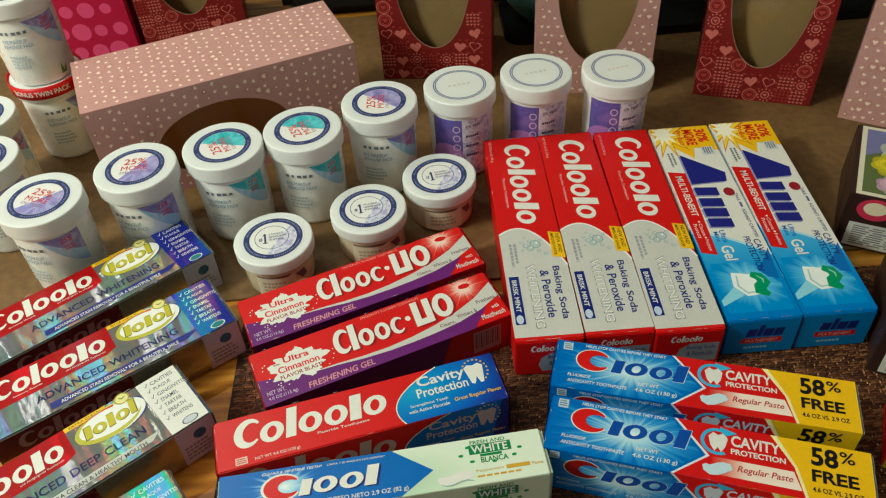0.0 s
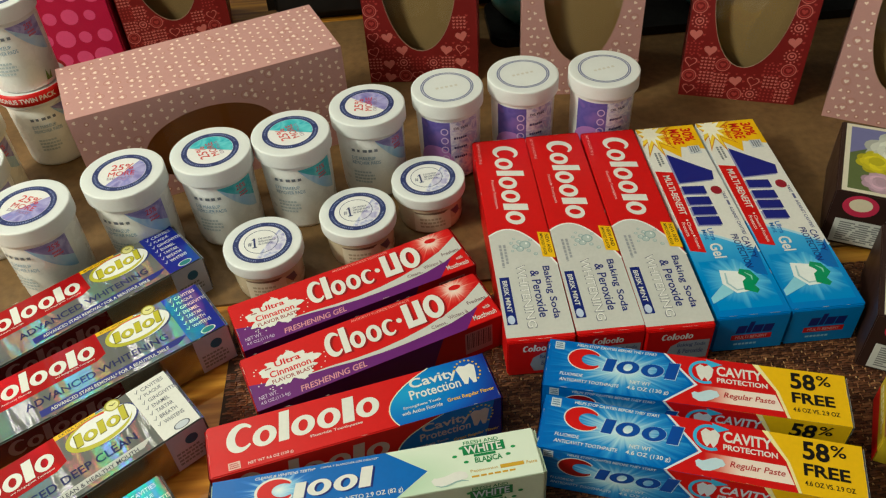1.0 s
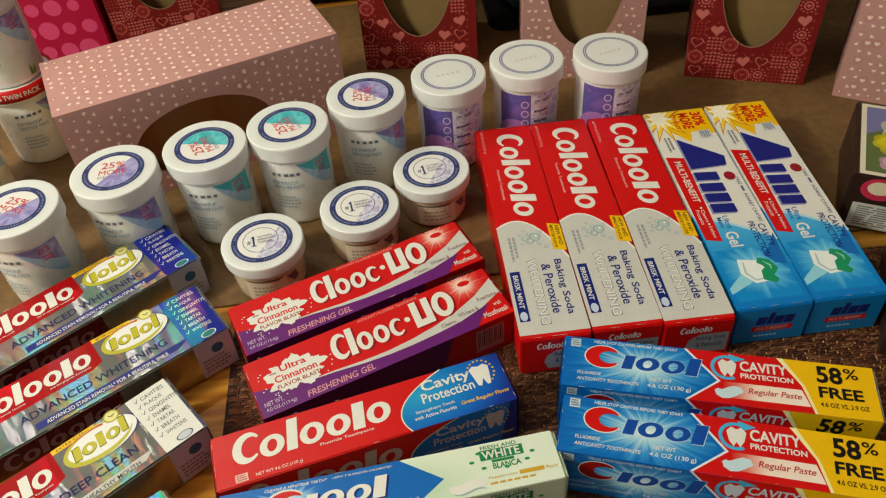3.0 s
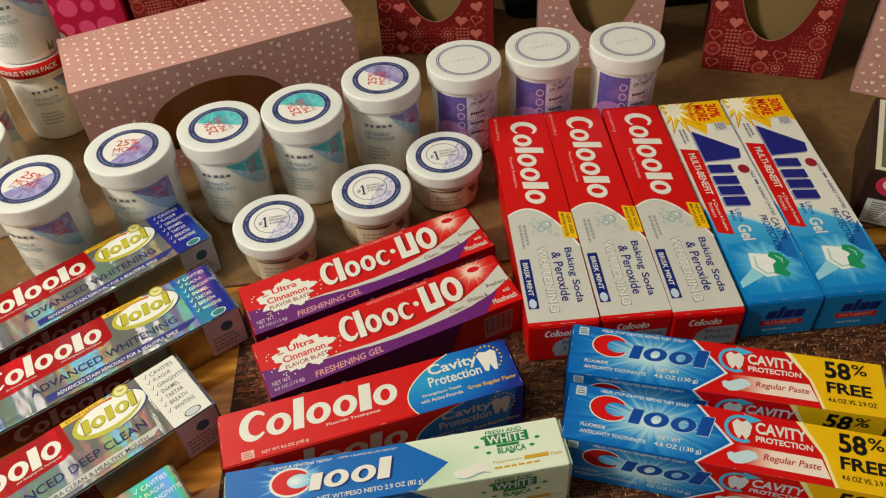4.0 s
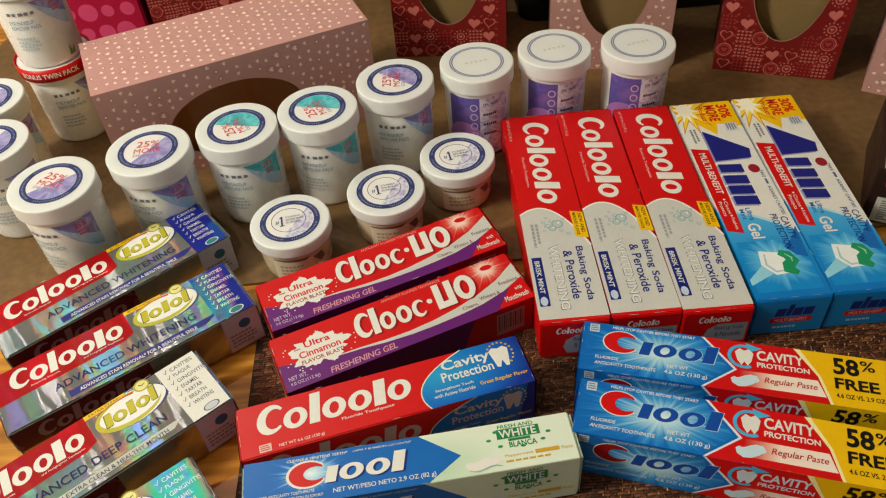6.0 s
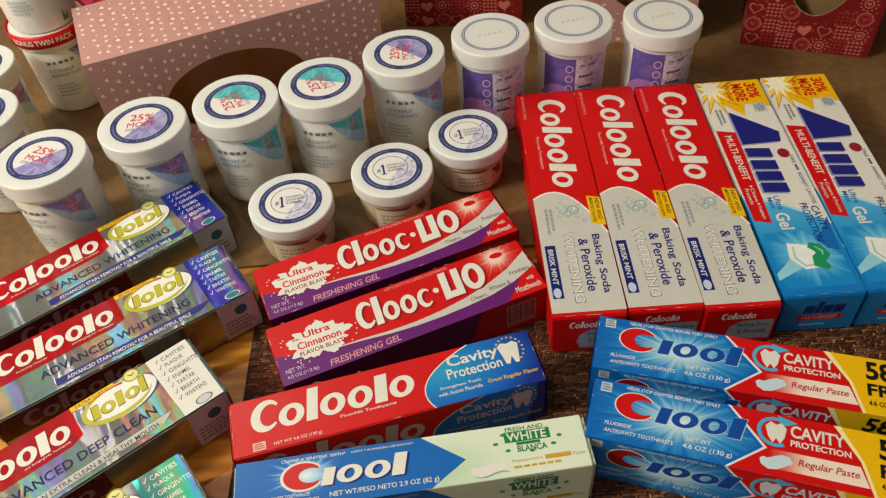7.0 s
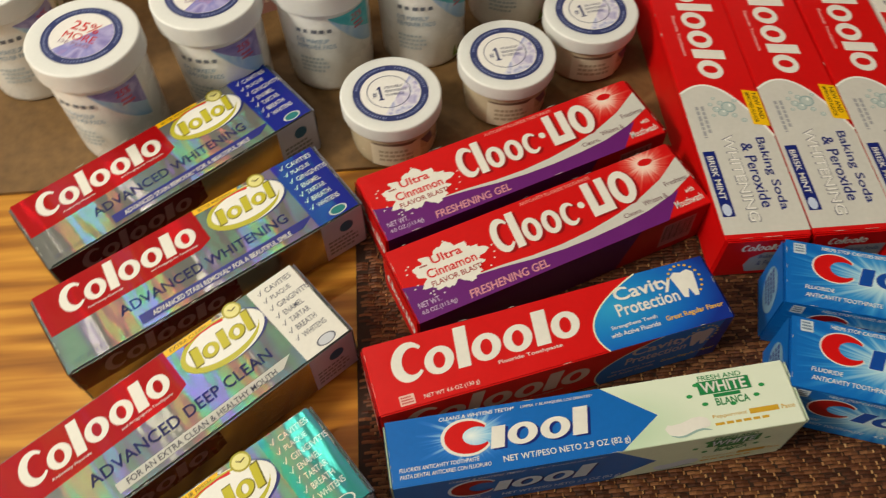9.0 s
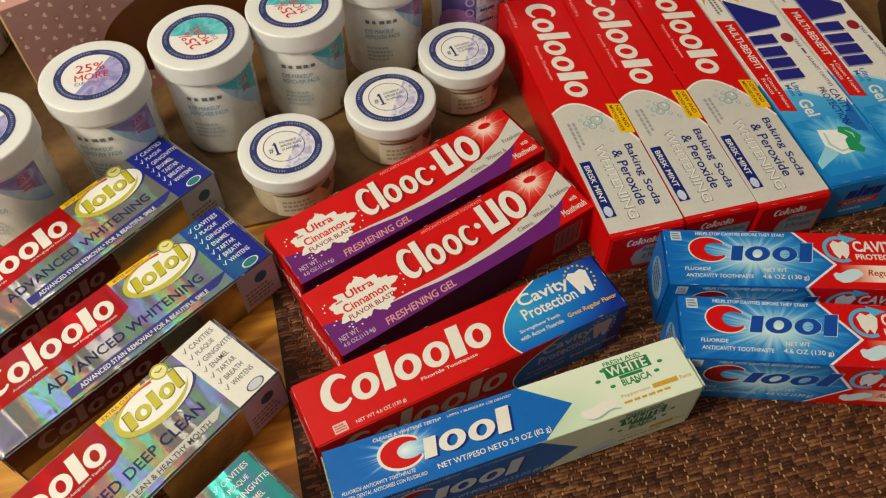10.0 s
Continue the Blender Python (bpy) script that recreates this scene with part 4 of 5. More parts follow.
def yellow_end_box(at, L=0.1846, W=0.0385, H=0.0424):
    thing, top, front, right, left = carton("toothpaste_box", L, W, H, BLUE, "blue, red and yellow cavity protection toothpaste box", at)
    # top print, then its copy on the front with shade in the whites
    for f, in_shade in ((top, False), (front, True)):
        w = ink(206, 216, 230) if in_shade else WHITE
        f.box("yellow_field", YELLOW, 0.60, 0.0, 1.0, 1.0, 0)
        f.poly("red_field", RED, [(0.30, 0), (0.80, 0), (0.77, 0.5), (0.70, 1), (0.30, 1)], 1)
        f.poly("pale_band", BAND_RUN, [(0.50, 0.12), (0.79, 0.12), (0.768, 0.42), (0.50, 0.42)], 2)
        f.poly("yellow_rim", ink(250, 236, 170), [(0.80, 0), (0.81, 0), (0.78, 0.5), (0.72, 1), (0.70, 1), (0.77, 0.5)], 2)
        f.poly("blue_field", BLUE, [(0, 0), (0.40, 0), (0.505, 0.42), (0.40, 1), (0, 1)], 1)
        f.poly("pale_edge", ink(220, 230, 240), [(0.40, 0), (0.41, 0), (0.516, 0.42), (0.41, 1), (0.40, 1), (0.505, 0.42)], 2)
        f.poly("light_burst", GLOW_FRONT if in_shade else GLOW_TOP, [(0.012, 0.012), (0.392, 0.012), (0.492, 0.42), (0.392, 0.988), (0.012, 0.988)], 2)
        blue_mark(f, 0.075, 0.45, 0.44, 0.84, in_shade)
        f.text("HELPS STOP CAVITIES BEFORE THEY START", w, 0.10, 0.91, 0.38, 0.965, 4, 0.014, 0.15)
        f.box("seal", ink(196, 210, 222), 0.022, 0.80, 0.055, 0.965, 3)
        f.bars(ink(96, 120, 150), 0.026, 0.82, 0.053, 0.95, 3, 4)
        f.text("FLUORIDE", w, 0.05, 0.26, 0.13, 0.32, 4, 0.008, 0.2)
        f.text("ANTICAVITY TOOTHPASTE", w, 0.05, 0.14, 0.255, 0.205, 4, 0.008, 0.2)
        f.text("NET WT", w, 0.29, 0.26, 0.36, 0.33, 4, 0.008, 0.1)
        f.text("4.6 OZ (130 g)", w, 0.28, 0.12, 0.42, 0.215, 4, 0.008, 0.1)
        f.poly("tooth", w, [(0.51, 0.78), (0.525, 0.86), (0.54, 0.82), (0.555, 0.86), (0.57, 0.78), (0.563, 0.62), (0.55, 0.52), (0.54, 0.60), (0.53, 0.52), (0.517, 0.62)], 4)
        f.ring("tooth_arrow", SKY, 0.538, 0.70, 0.052, 0.24, 0.78, 3, 24, 60, 300)
        f.poly("tooth_arrow", SKY, [(0.545, 0.98), (0.60, 0.90), (0.555, 0.80)], 3)
        f.stroke("paste_swipe", ink(200, 224, 236), [(0.500, 0.26), (0.508, 0.21), (0.52, 0.185), (0.535, 0.20), (0.548, 0.235), (0.562, 0.265), (0.575, 0.27), (0.584, 0.24)], [0.06, 0.14, 0.18, 0.19, 0.19, 0.18, 0.14, 0.05], 4)
        f.text("CAVITY", w, 0.58, 0.66, 0.73, 0.86, 4, 0.028)
        f.text("PROTECTION", w, 0.58, 0.52, 0.745, 0.62, 4, 0.028)
        f.text("Regular Paste", ink(180, 30, 30), 0.60, 0.20, 0.765, 0.34, 4, 0.01, 0.25)
        f.text("58", BLACK, 0.82, 0.60, 0.90, 0.93, 4, 0.03)
        f.text("%", BLACK, 0.905, 0.72, 0.95, 0.93, 4, 0.01)
        f.text("FREE", BLACK, 0.82, 0.32, 0.955, 0.53, 4, 0.03)
        f.text("4.6 OZ VS. 2.9 OZ", BLACK, 0.82, 0.15, 0.965, 0.235, 4, 0.012)
    left.box("end_field", BLUE, 0.02, 0.02, 0.98, 0.98, 1)
    left.poly("light_burst", ink(120, 160, 190), ellipse(0.5, 0.5, 0.34, 0.3, 18), 2)
    left.bars(NAVY, 0.25, 0.3, 0.75, 0.7, 4, 3)
    right.box("end_field", ink(240, 234, 220), 0.02, 0.02, 0.98, 0.98, 1)
    top.wear(at[0])
    for f in (top, front, right, left):
        f.done()
    return thing


yellow_end_box((0.2258, 0.0434, -16.8))
yellow_end_box((0.2152, -0.0012, -18.6))


def soda_box(at, L=0.232, W=0.0474, H=0.0355):
    thing, top, front, right, left = carton("toothpaste_box", L, W, H, RED, "red and silver baking soda whitening toothpaste box", at)
    arc = [(0.565 - 0.075 * math.sin(math.pi * (0.12 + 0.76 * k / 14)) + 0.10 * (1 - k / 14) ** 2 * 0 + 0.16 * (k / 14) ** 2.2, k / 14) for k in range(15)]
    top.poly("silver_field", SILVER_INK, arc + [(0.985, 1), (0.985, 0)], 0)
    top.stroke("pale_rim", ink(240, 238, 234), arc, [0.03] * 15, 1)
    heptamark(top, WHITE, 0.035, 0.34, 0.485, 0.80)
    top.text("Fluoride Toothpaste", ink(246, 200, 196), 0.24, 0.20, 0.40, 0.26, 3)
    top.text("NET WT 6.4 OZ (181 g)", ink(246, 190, 186), 0.015, 0.06, 0.14, 0.12, 3)
    top.poly("yellow_tag", YELLOW, [(0.535, 0.80), (0.655, 0.80), (0.665, 1.0), (0.545, 1.0)], 3)
    top.text("NEW AND", BLACK, 0.55, 0.91, 0.64, 0.97, 4, 0.01)
    top.text("IMPROVED FLAVOR", BLACK, 0.545, 0.83, 0.65, 0.88, 4, 0.01)
    rnd = random.Random(9)
    for k, (x, y, r) in enumerate(((0.592, 0.56, 0.019), (0.610, 0.47, 0.013), (0.598, 0.40, 0.010), (0.577, 0.47, 0.008), (0.580, 0.34, 0.006), (0.622, 0.60, 0.007), (0.560, 0.40, 0.005), (0.618, 0.34, 0.005), (0.640, 0.70, 0.007), (0.572, 0.66, 0.006))):
        top.poly("bubble", ink(186, 198, 196), ellipse(x, y, r, r * L / W, 16), 1.5 + 0.2 * k)
        top.ring("bubble", ink(140, 168, 172), x, y, r, r * L / W, 0.80, 1.6 + 0.2 * k, 16)
        top.poly("bubble", ink(236, 238, 234), ellipse(x - r * 0.3, y + r * 1.2, r * 0.3, r * 0.9, 8), 1.65 + 0.2 * k)
    top.text("Baking Soda", NAVY, 0.70, 0.72, 0.925, 0.86, 3, 0.012)
    top.text("& Peroxide", NAVY, 0.715, 0.54, 0.915, 0.68, 3, 0.012)
    top.text("WHITENING", ink(120, 122, 134), 0.685, 0.335, 0.955, 0.485, 3, 0.016)
    top.text("WHITENING", ink(236, 234, 230), 0.688, 0.35, 0.952, 0.475, 4, 0.0)
    top.bars(ink(158, 160, 166), 0.585, 0.12, 0.70, 0.26, 2, 3)
    top.box("mint_tag", NAVY, 0.735, 0.05, 0.935, 0.20, 3)
    top.text("BRISK MINT", WHITE, 0.75, 0.085, 0.885, 0.16, 4, 0.012)
    top.poly("leaf", ink(196, 208, 232), ellipse(0.915, 0.12, 0.018, 0.055, 12), 4)
    front.stroke("crease", DARK_RED, [(0.02, 0.9), (0.5, 0.86), (0.98, 0.92)], [0.01, 0.012, 0.01], 1)
    right.box("end_field", RED, 0.02, 0.02, 0.98, 0.98, 1)
    heptamark(right, WHITE, 0.22, 0.70, 0.68, 0.88, 2)
    right.poly("silver_field", ink(150, 154, 162), [(0.40, 0.10), (0.95, 0.10), (0.95, 0.64), (0.52, 0.64), (0.38, 0.5), (0.34, 0.3)], 2)
    right.text("Baking Soda", ink(70, 76, 120), 0.48, 0.44, 0.90, 0.58, 3, 0.01)
    right.text("& Peroxide", ink(70, 76, 120), 0.50, 0.26, 0.88, 0.40, 3, 0.01)
    left.box("end_field", RED, 0.02, 0.02, 0.98, 0.98, 1)
    top.wear(at[0])
    for f in (top, front, right, left):
        f.done()
    return thing


soda_box((0.2462, 0.2813, -90.3))
soda_box((0.2939, 0.2819, -90.1))
soda_box((0.3432, 0.2792, -90.5))


def gel_box(at, L=0.2258, W=0.0515, H=0.0351):
    AQUA = ink(10, 132, 208)
    runs = ramp_print("aqua_run", ((0.0, (150, 214, 240)), (0.22, (74, 176, 230)), (0.55, (14, 140, 214)), (1.0, (4, 116, 200))), (0.018, 0, 0), (0.105, 0, 0), mottle=0.10) if "aqua_run" not in bpy.data.materials else bpy.data.materials["aqua_run"]
    glow = ramp_print("brush_glow", ((0.0, (190, 232, 246)), (0.5, (96, 190, 236)), (1.0, (14, 140, 214))), (0.078, 0.001, 0), (0.024, 0.024, 0), rays=26) if "brush_glow" not in bpy.data.materials else bpy.data.materials["brush_glow"]
    thing, top, front, right, left = carton("toothpaste_box", L, W, H, AQUA, "white, yellow and aqua multi-benefit toothpaste box", at)
    arc = [(0.60 + 0.13 * (k / 12) ** 1.6 + 0.0 * k, k / 12) for k in range(13)]
    top.poly("white_field", WHITE, [(0, 0)] + [(x, y) for x, y in arc] + [(0, 1)], 0)
    top.stroke("pale_rim", ink(180, 220, 240), arc, [0.05] * 13, 1)
    top.poly("yellow_field", YELLOW, [(0, 0), (0.03, 0), (0.13, 0.3), (0.20, 0.55), (0.135, 0.62), (0.16, 1), (0, 1)], 1)
    top.poly("burst", ink(206, 128, 26), star(0.05, 0.22, 0.15, 0.055, 10, 0.2, 3.0), 2)
    top.poly("burst_core", ink(250, 214, 60), star(0.048, 0.22, 0.128, 0.05, 10, 0.2, 2.9), 3)
    top.poly("burst_white", ink(252, 246, 224), star(0.04, 0.20, 0.085, 0.038, 10, 0.2, 2.8), 4)
    top.text("30%", RED, 0.02, 0.74, 0.105, 0.92, 4, 0.03)
    top.text("MORE", RED, 0.02, 0.53, 0.12, 0.71, 4, 0.03)
    top.text("Product", RED, 0.025, 0.42, 0.115, 0.51, 4, 0.012)
    top.box("seal", ink(206, 210, 214), 0.135, 0.72, 0.185, 0.92, 3)
    top.bars(ink(90, 96, 120), 0.139, 0.74, 0.183, 0.90, 4, 4)
    # brand mark: a tall leaning wedge, a bar with a red dot, three blocks
    deep, cast = ink(24, 34, 128), ink(150, 150, 190)
    for shift, tone, up in ((0.006, cast, 3.5), (0.0, deep, 4)):
        d = 0.03 if shift else 0.0
        top.poly("mark_shape", tone, [(0.175 + shift, 0.32 - d), (0.35 + shift, 0.32 - d), (0.345 + shift, 0.88 - d), (0.295 + shift, 0.92 - d)], up)
        for x in (0.368, 0.428, 0.482, 0.536):
            top.poly("mark_shape", tone, [(x + shift, 0.32 - d), (x + 0.044 + shift, 0.32 - d), (x + 0.052 + shift, 0.67 - d), (x + 0.008 + shift, 0.67 - d)], up)
    top.poly("mark_dot", ink(150, 26, 44), ellipse(0.405, 0.83, 0.023, 0.085, 18), 5)
    top.poly("red_field", RED, [(0.27, 0.02), (0.70, 0.02), (0.715, 0.24), (0.285, 0.30)], 3)
    top.text("MULTI-BENEFIT", WHITE, 0.30, 0.11, 0.52, 0.215, 4, 0.014)
    for k, wd in enumerate(("Cleans", "Freshens")):
        top.text(wd, WHITE, 0.56 + k * 0.08, 0.15, 0.62 + k * 0.075, 0.20, 4)
        top.poly("dot", WHITE, ellipse(0.55 + k * 0.08, 0.175, 0.004, 0.018, 8), 4)
    top.text("Protects", WHITE, 0.56, 0.07, 0.63, 0.125, 4)
    top.bars(GREY, 0.16, 0.12, 0.25, 0.24, 2, 3)
    top.text("TAKE", NAVY, 0.415, 0.89, 0.455, 0.94, 3, 0.008)
    top.box("small_print", ink(90, 94, 140), 0.463, 0.90, 0.49, 0.935, 3)
    top.text("AGAINST CAVITIES", NAVY, 0.50, 0.89, 0.645, 0.94, 3, 0.008)
    top.text("CAVITY", NAVY, 0.655, 0.83, 0.76, 0.93, 4, 0.012)
    top.text("PROTECTION", NAVY, 0.64, 0.70, 0.80, 0.80, 4, 0.012)
    top.text("Ultra", ink(20, 110, 190), 0.60, 0.40, 0.66, 0.48, 4, 0.014)
    top.text("Mint", ink(20, 110, 190), 0.605, 0.31, 0.655, 0.38, 4, 0.014)
    top.text("Gel", WHITE, 0.675, 0.32, 0.745, 0.5, 4, 0.02)
    top.poly("blue_leaf", ink(16, 108, 190), [(0.70, 0.98), (0.84, 0.94), (0.83, 0.80), (0.79, 0.68), (0.76, 0.82)], 2)
    top.poly("brush_glow", glow, [(0.755, 0.06), (0.97, 0.06), (0.97, 0.93), (0.86, 0.93), (0.755, 0.60)], 1.5)
    top.poly("brush_neck", ink(150, 214, 236), [(0.845, 0.34), (0.915, 0.02), (0.94, 0.02), (0.90, 0.36)], 3)
    top.poly("bristles", ink(240, 245, 244), [(0.80, 0.30), (0.86, 0.26), (0.905, 0.40), (0.90, 0.62), (0.865, 0.70), (0.815, 0.60)], 4)
    top.stroke("bristle_shade", ink(176, 206, 214), [(0.815, 0.36), (0.86, 0.33), (0.892, 0.42), (0.888, 0.58)], [0.02, 0.03, 0.03, 0.02], 5)
    top.stroke("gel_stripe", ink(24, 150, 100), [(0.812, 0.56), (0.825, 0.66), (0.85, 0.70), (0.868, 0.62), (0.885, 0.60), (0.905, 0.70)], [0.10, 0.16, 0.18, 0.17, 0.18, 0.08], 6)
    top.stroke("gel_shine", ink(150, 214, 190), [(0.82, 0.63), (0.838, 0.70), (0.855, 0.69)], [0.01, 0.03, 0.01], 7)
    top.poly("aqua_fade", runs, [(x + 0.006, y) for x, y in arc] + [(0.997, 1), (0.997, 0)], 1)
    right.box("end_field", AQUA, 0.02, 0.02, 0.98, 0.98, 1)
    right.wordmark(NAVY, 0.28, 0.52, 0.78, 0.84, "bibb", 2)
    right.box("red_field", RED, 0.24, 0.32, 0.80, 0.47, 2)
    right.text("MULTI-BENEFIT", ink(240, 200, 200), 0.30, 0.355, 0.74, 0.435, 3)
    right.bars(ink(160, 210, 236), 0.3, 0.14, 0.7, 0.24, 1, 2)
    front.box("white_field", WHITE, 0, 0, 0.58, 1, 0)
    left.box("end_field", YELLOW, 0.02, 0.02, 0.98, 0.98, 1)
    top.wear(at[0])
    for f in (top, front, right, left):
        f.done()
    return thing


gel_box((0.3966, 0.2784, -90.1))
gel_box((0.4510, 0.2787, -90.7))


# ---- jars of remover pads ----
SEAL_NAVY = ink(46, 56, 108)
WASH_PLUM = watercolour("plum_wash", ((112, 108, 176), (146, 138, 196), (178, 172, 216), (136, 136, 202), (190, 150, 194)), 60.0)
WASH_TEAL = watercolour("teal_wash", ((40, 164, 178), (72, 186, 196), (112, 206, 212), (50, 172, 190), (90, 196, 206)), 60.0)
WASH_PALE = watercolour("pale_wash", ((150, 150, 200), (196, 190, 220), (228, 226, 236), (170, 176, 214), (206, 186, 214)), 110.0)
WASH_VIOLET = watercolour("violet_wash", ((78, 66, 146), (104, 90, 170), (92, 82, 160), (122, 96, 172)), 45.0, 2)
WASH_BLUE = watercolour("blue_wash", ((126, 176, 222), (160, 200, 230), (192, 218, 236), (150, 194, 228), (212, 228, 238)), 40.0, 2)
SMALL_TUB = shader("clear_tub_plastic", lin((206, 192, 164)), 0.22, vary=0.10, coat=0.4)


def jar(at, kind, H, R=0.0326, turn=0.0, facing=0.0, base=0.0, label=""):
    """A screw-lid jar: lid with a printed seal, round body with a wrap label. kind: plum, teal, lilac, number."""
    thing = new("pad_jar")
    tagged(thing, label, "jar", "jars of eye makeup remover pads")
    lid_h = 0.0108 if H < 0.05 else 0.0142
    body_r = R * 0.91
    tub = part("body", lathe([(0, 0.0005), (body_r * 0.86, 0.0), (body_r * 0.93, 0.001), (body_r * 0.955, 0.004), (body_r, H - lid_h - 0.003), (body_r * 0.97, H - lid_h + 0.002), (0, H - lid_h + 0.002)]), SMALL_TUB if H < 0.05 else TUB, thing, smooth=True)
    cap = part("lid", lathe([(R * 0.96, H - lid_h), (R, H - lid_h + 0.0008), (R, H - lid_h + 0.0014), (R, H - 0.0016), (R, H - 0.0008), (R - 0.0003, H - 0.0002), (R - 0.0009, H), (R - 0.0016, H), (R - 0.004, H), (0, H)], 72), LID, thing, "white screw lid", smooth=True)
    seal = Face(cap, pose(0, 0, H, 0, 0, turn), 1.0, 1.0)
    q = 0.0232
    if kind == "lilac":
        seal.ring("seal_ring", ink(110, 116, 160), 0, 0, q * 1.0, q * 1.0, 0.96, 0, 48)
        seal.ring("seal_ring", ink(110, 116, 160), 0, 0, q * 0.93, q * 0.93, 0.955, 0, 48)
        for k in range(5):
            seal.box("faint_mark", ink(214, 210, 200), -0.010 + k * 0.0042, -0.0014, -0.0075 + k * 0.0042, 0.0014, 0)
    else:
        seal.ring("seal_ring", SEAL_NAVY, 0, 0, q, q, 0.80, 1, 56)
        marks = random.Random(4)
        for k in range(76):
            a0 = 360 / 76 * k
            if k % 19 < 16:
                seal.ring("seal_print", ink(134, 144, 184), 0, 0, q * 0.935, q * 0.935, 0.93 + marks.uniform(0, 0.02), 2, 2, a0, a0 + marks.uniform(1.6, 3.2))
        seal.poly("seal_field", ink(236, 234, 232), ellipse(0, 0, q * 0.80, q * 0.80, 48), 0)
        patch = WASH_TEAL if kind == "teal" else WASH_PLUM
        if kind == "number":
            seal.poly("seal_patch", WASH_PALE, ellipse(0, 0, q * 0.78, q * 0.78, 30, -110, 40), 1)
            seal.ring("seal_circle", SEAL_NAVY, -0.001, 0.001, q * 0.58, q * 0.58, 0.965, 3, 40)
            seal.text("#", SEAL_NAVY, -0.0112, -0.0025, -0.0084, 0.0018, 4)
            seal.box("numeral", SEAL_NAVY, -0.0069, -0.0045, -0.0055, 0.0060, 4)
            seal.box("numeral", SEAL_NAVY, -0.0080, -0.0052, -0.0044, -0.0043, 4)
            seal.poly("numeral", SEAL_NAVY, [(-0.0084, 0.0036), (-0.0066, 0.0040), (-0.0066, 0.0060)], 4)
            seal.text("EYE MAKEUP", SEAL_NAVY, -0.003, 0.0035, 0.008, 0.0055, 4)
            seal.text("REMOVER BRAND", SEAL_NAVY, -0.003, 0.0003, 0.0105, 0.0023, 4)
            seal.text("IN AMERICA", SEAL_NAVY, -0.003, -0.0028, 0.008, -0.0008, 4)
        else:
            seal.poly("seal_patch", patch, ellipse(0, 0, q * 0.79, q * 0.79, 30, -125, 50), 1)
            seal.text("25%", ink(206, 40, 40), -0.0095, 0.0030, 0.0080, 0.0105, 4, 0.004)
            seal.text("MORE", ink(206, 40, 40), -0.0105, -0.0045, 0.0100, 0.0012, 4)
            seal.text("DE PLUS", ink(150, 120, 150), -0.0105, -0.0085, 0.009, -0.0058, 4)
    seal.done()
    # wrap label, seen from the front
    top_z = H - lid_h - 0.004
    wrap = Face(tub, pose(0, 0, 0, 0, 0, facing) @ pose(0, 0, 0, 90, 0, 0), 1.0, 1.0, bend=body_r * 1.0)
    hh = top_z - 0.004
    if H < 0.05:
        wrap.poly("pale_panel", ink(216, 208, 186), [(-0.020, 0.004), (0.012, 0.004), (0.012, top_z - 0.002), (-0.020, top_z - 0.002)], 0)
        wrap.bars(ink(170, 160, 136), -0.015, 0.008, 0.008, top_z - 0.006, 3, 1)
        wrap.poly("plum_patch", ink(104, 84, 104), [(0.012, top_z - 0.003), (0.021, top_z - 0.002), (0.023, top_z - 0.009), (0.018, top_z - 0.011)], 1)
        wrap.poly("brown_edge", ink(120, 100, 84), [(-0.020, top_z - 0.0005), (0.010, top_z - 0.0005), (0.006, top_z - 0.003), (-0.018, top_z - 0.002)], 1)
    elif kind == "lilac":
        wrap.poly("purple_panel", WASH_VIOLET, [(-0.024, 0.003), (0.032, 0.003), (0.032, top_z), (-0.024, top_z)], 0)
        wrap.poly("pink_disc", ink(176, 120, 190), [(-0.010 + 0.017 * math.cos(a / 12 * math.pi), 0.018 + 0.020 * math.sin(a / 12 * math.pi)) for a in range(24)], 1)
        wrap.poly("pale_panel", WASH_PALE, [(0.004, 0.003), (0.032, 0.003), (0.032, top_z), (0.004, top_z)], 1)
        for k in range(5):
            wrap.ring("mark_shape", ink(206, 184, 222), -0.001, top_z - 0.0095 - k * 0.0095, 0.0034, 0.0036, 0.72, 2, 16)
        wrap.text("OIL FREE", ink(40, 34, 80), 0.007, top_z - 0.008, 0.021, top_z - 0.0055, 3, 0.02)
        for k in range(3):
            wrap.bars(ink(60, 54, 110), 0.007, top_z - 0.019 - k * 0.010, 0.022, top_z - 0.015 - k * 0.010, 1, 3)
    else:
        wash = WASH_TEAL if kind == "teal" else WASH_PLUM
        n, u0, u1 = 12, 0.004, 0.036
        bloom = [(u0 + (u1 - u0) * k / n, top_z - hh * 0.36 * (k / n) ** 0.9) for k in range(n + 1)]
        under = [(u0 + (u1 - u0) * k / n, top_z - hh * (0.36 * (k / n) ** 0.9 + 0.20 * math.sin(math.pi * 0.62 * k / n))) for k in range(n + 1)]
        for k in range(n):
            wrap.poly("swoosh", WASH_BLUE, [bloom[k], bloom[k + 1], under[k + 1], under[k]][: 4 if k else 3], 1)
            wrap.poly("bloom", wash, [(bloom[k][0], top_z), (bloom[k + 1][0], top_z), bloom[k + 1], bloom[k]][0 if k else 1:], 2)
        wrap.text("25%", ink(206, 60, 84), 0.019, top_z - 0.0075, 0.029, top_z - 0.0025, 4, 0.01, 0.2)
        wrap.bars(ink(206, 90, 110), 0.021, top_z - 0.015, 0.030, top_z - 0.009, 2, 4)
        wrap.text("EYE MAKEUP", ink(104, 146, 176), -0.018, top_z * 0.70, 0.003, top_z * 0.70 + 0.0034, 4)
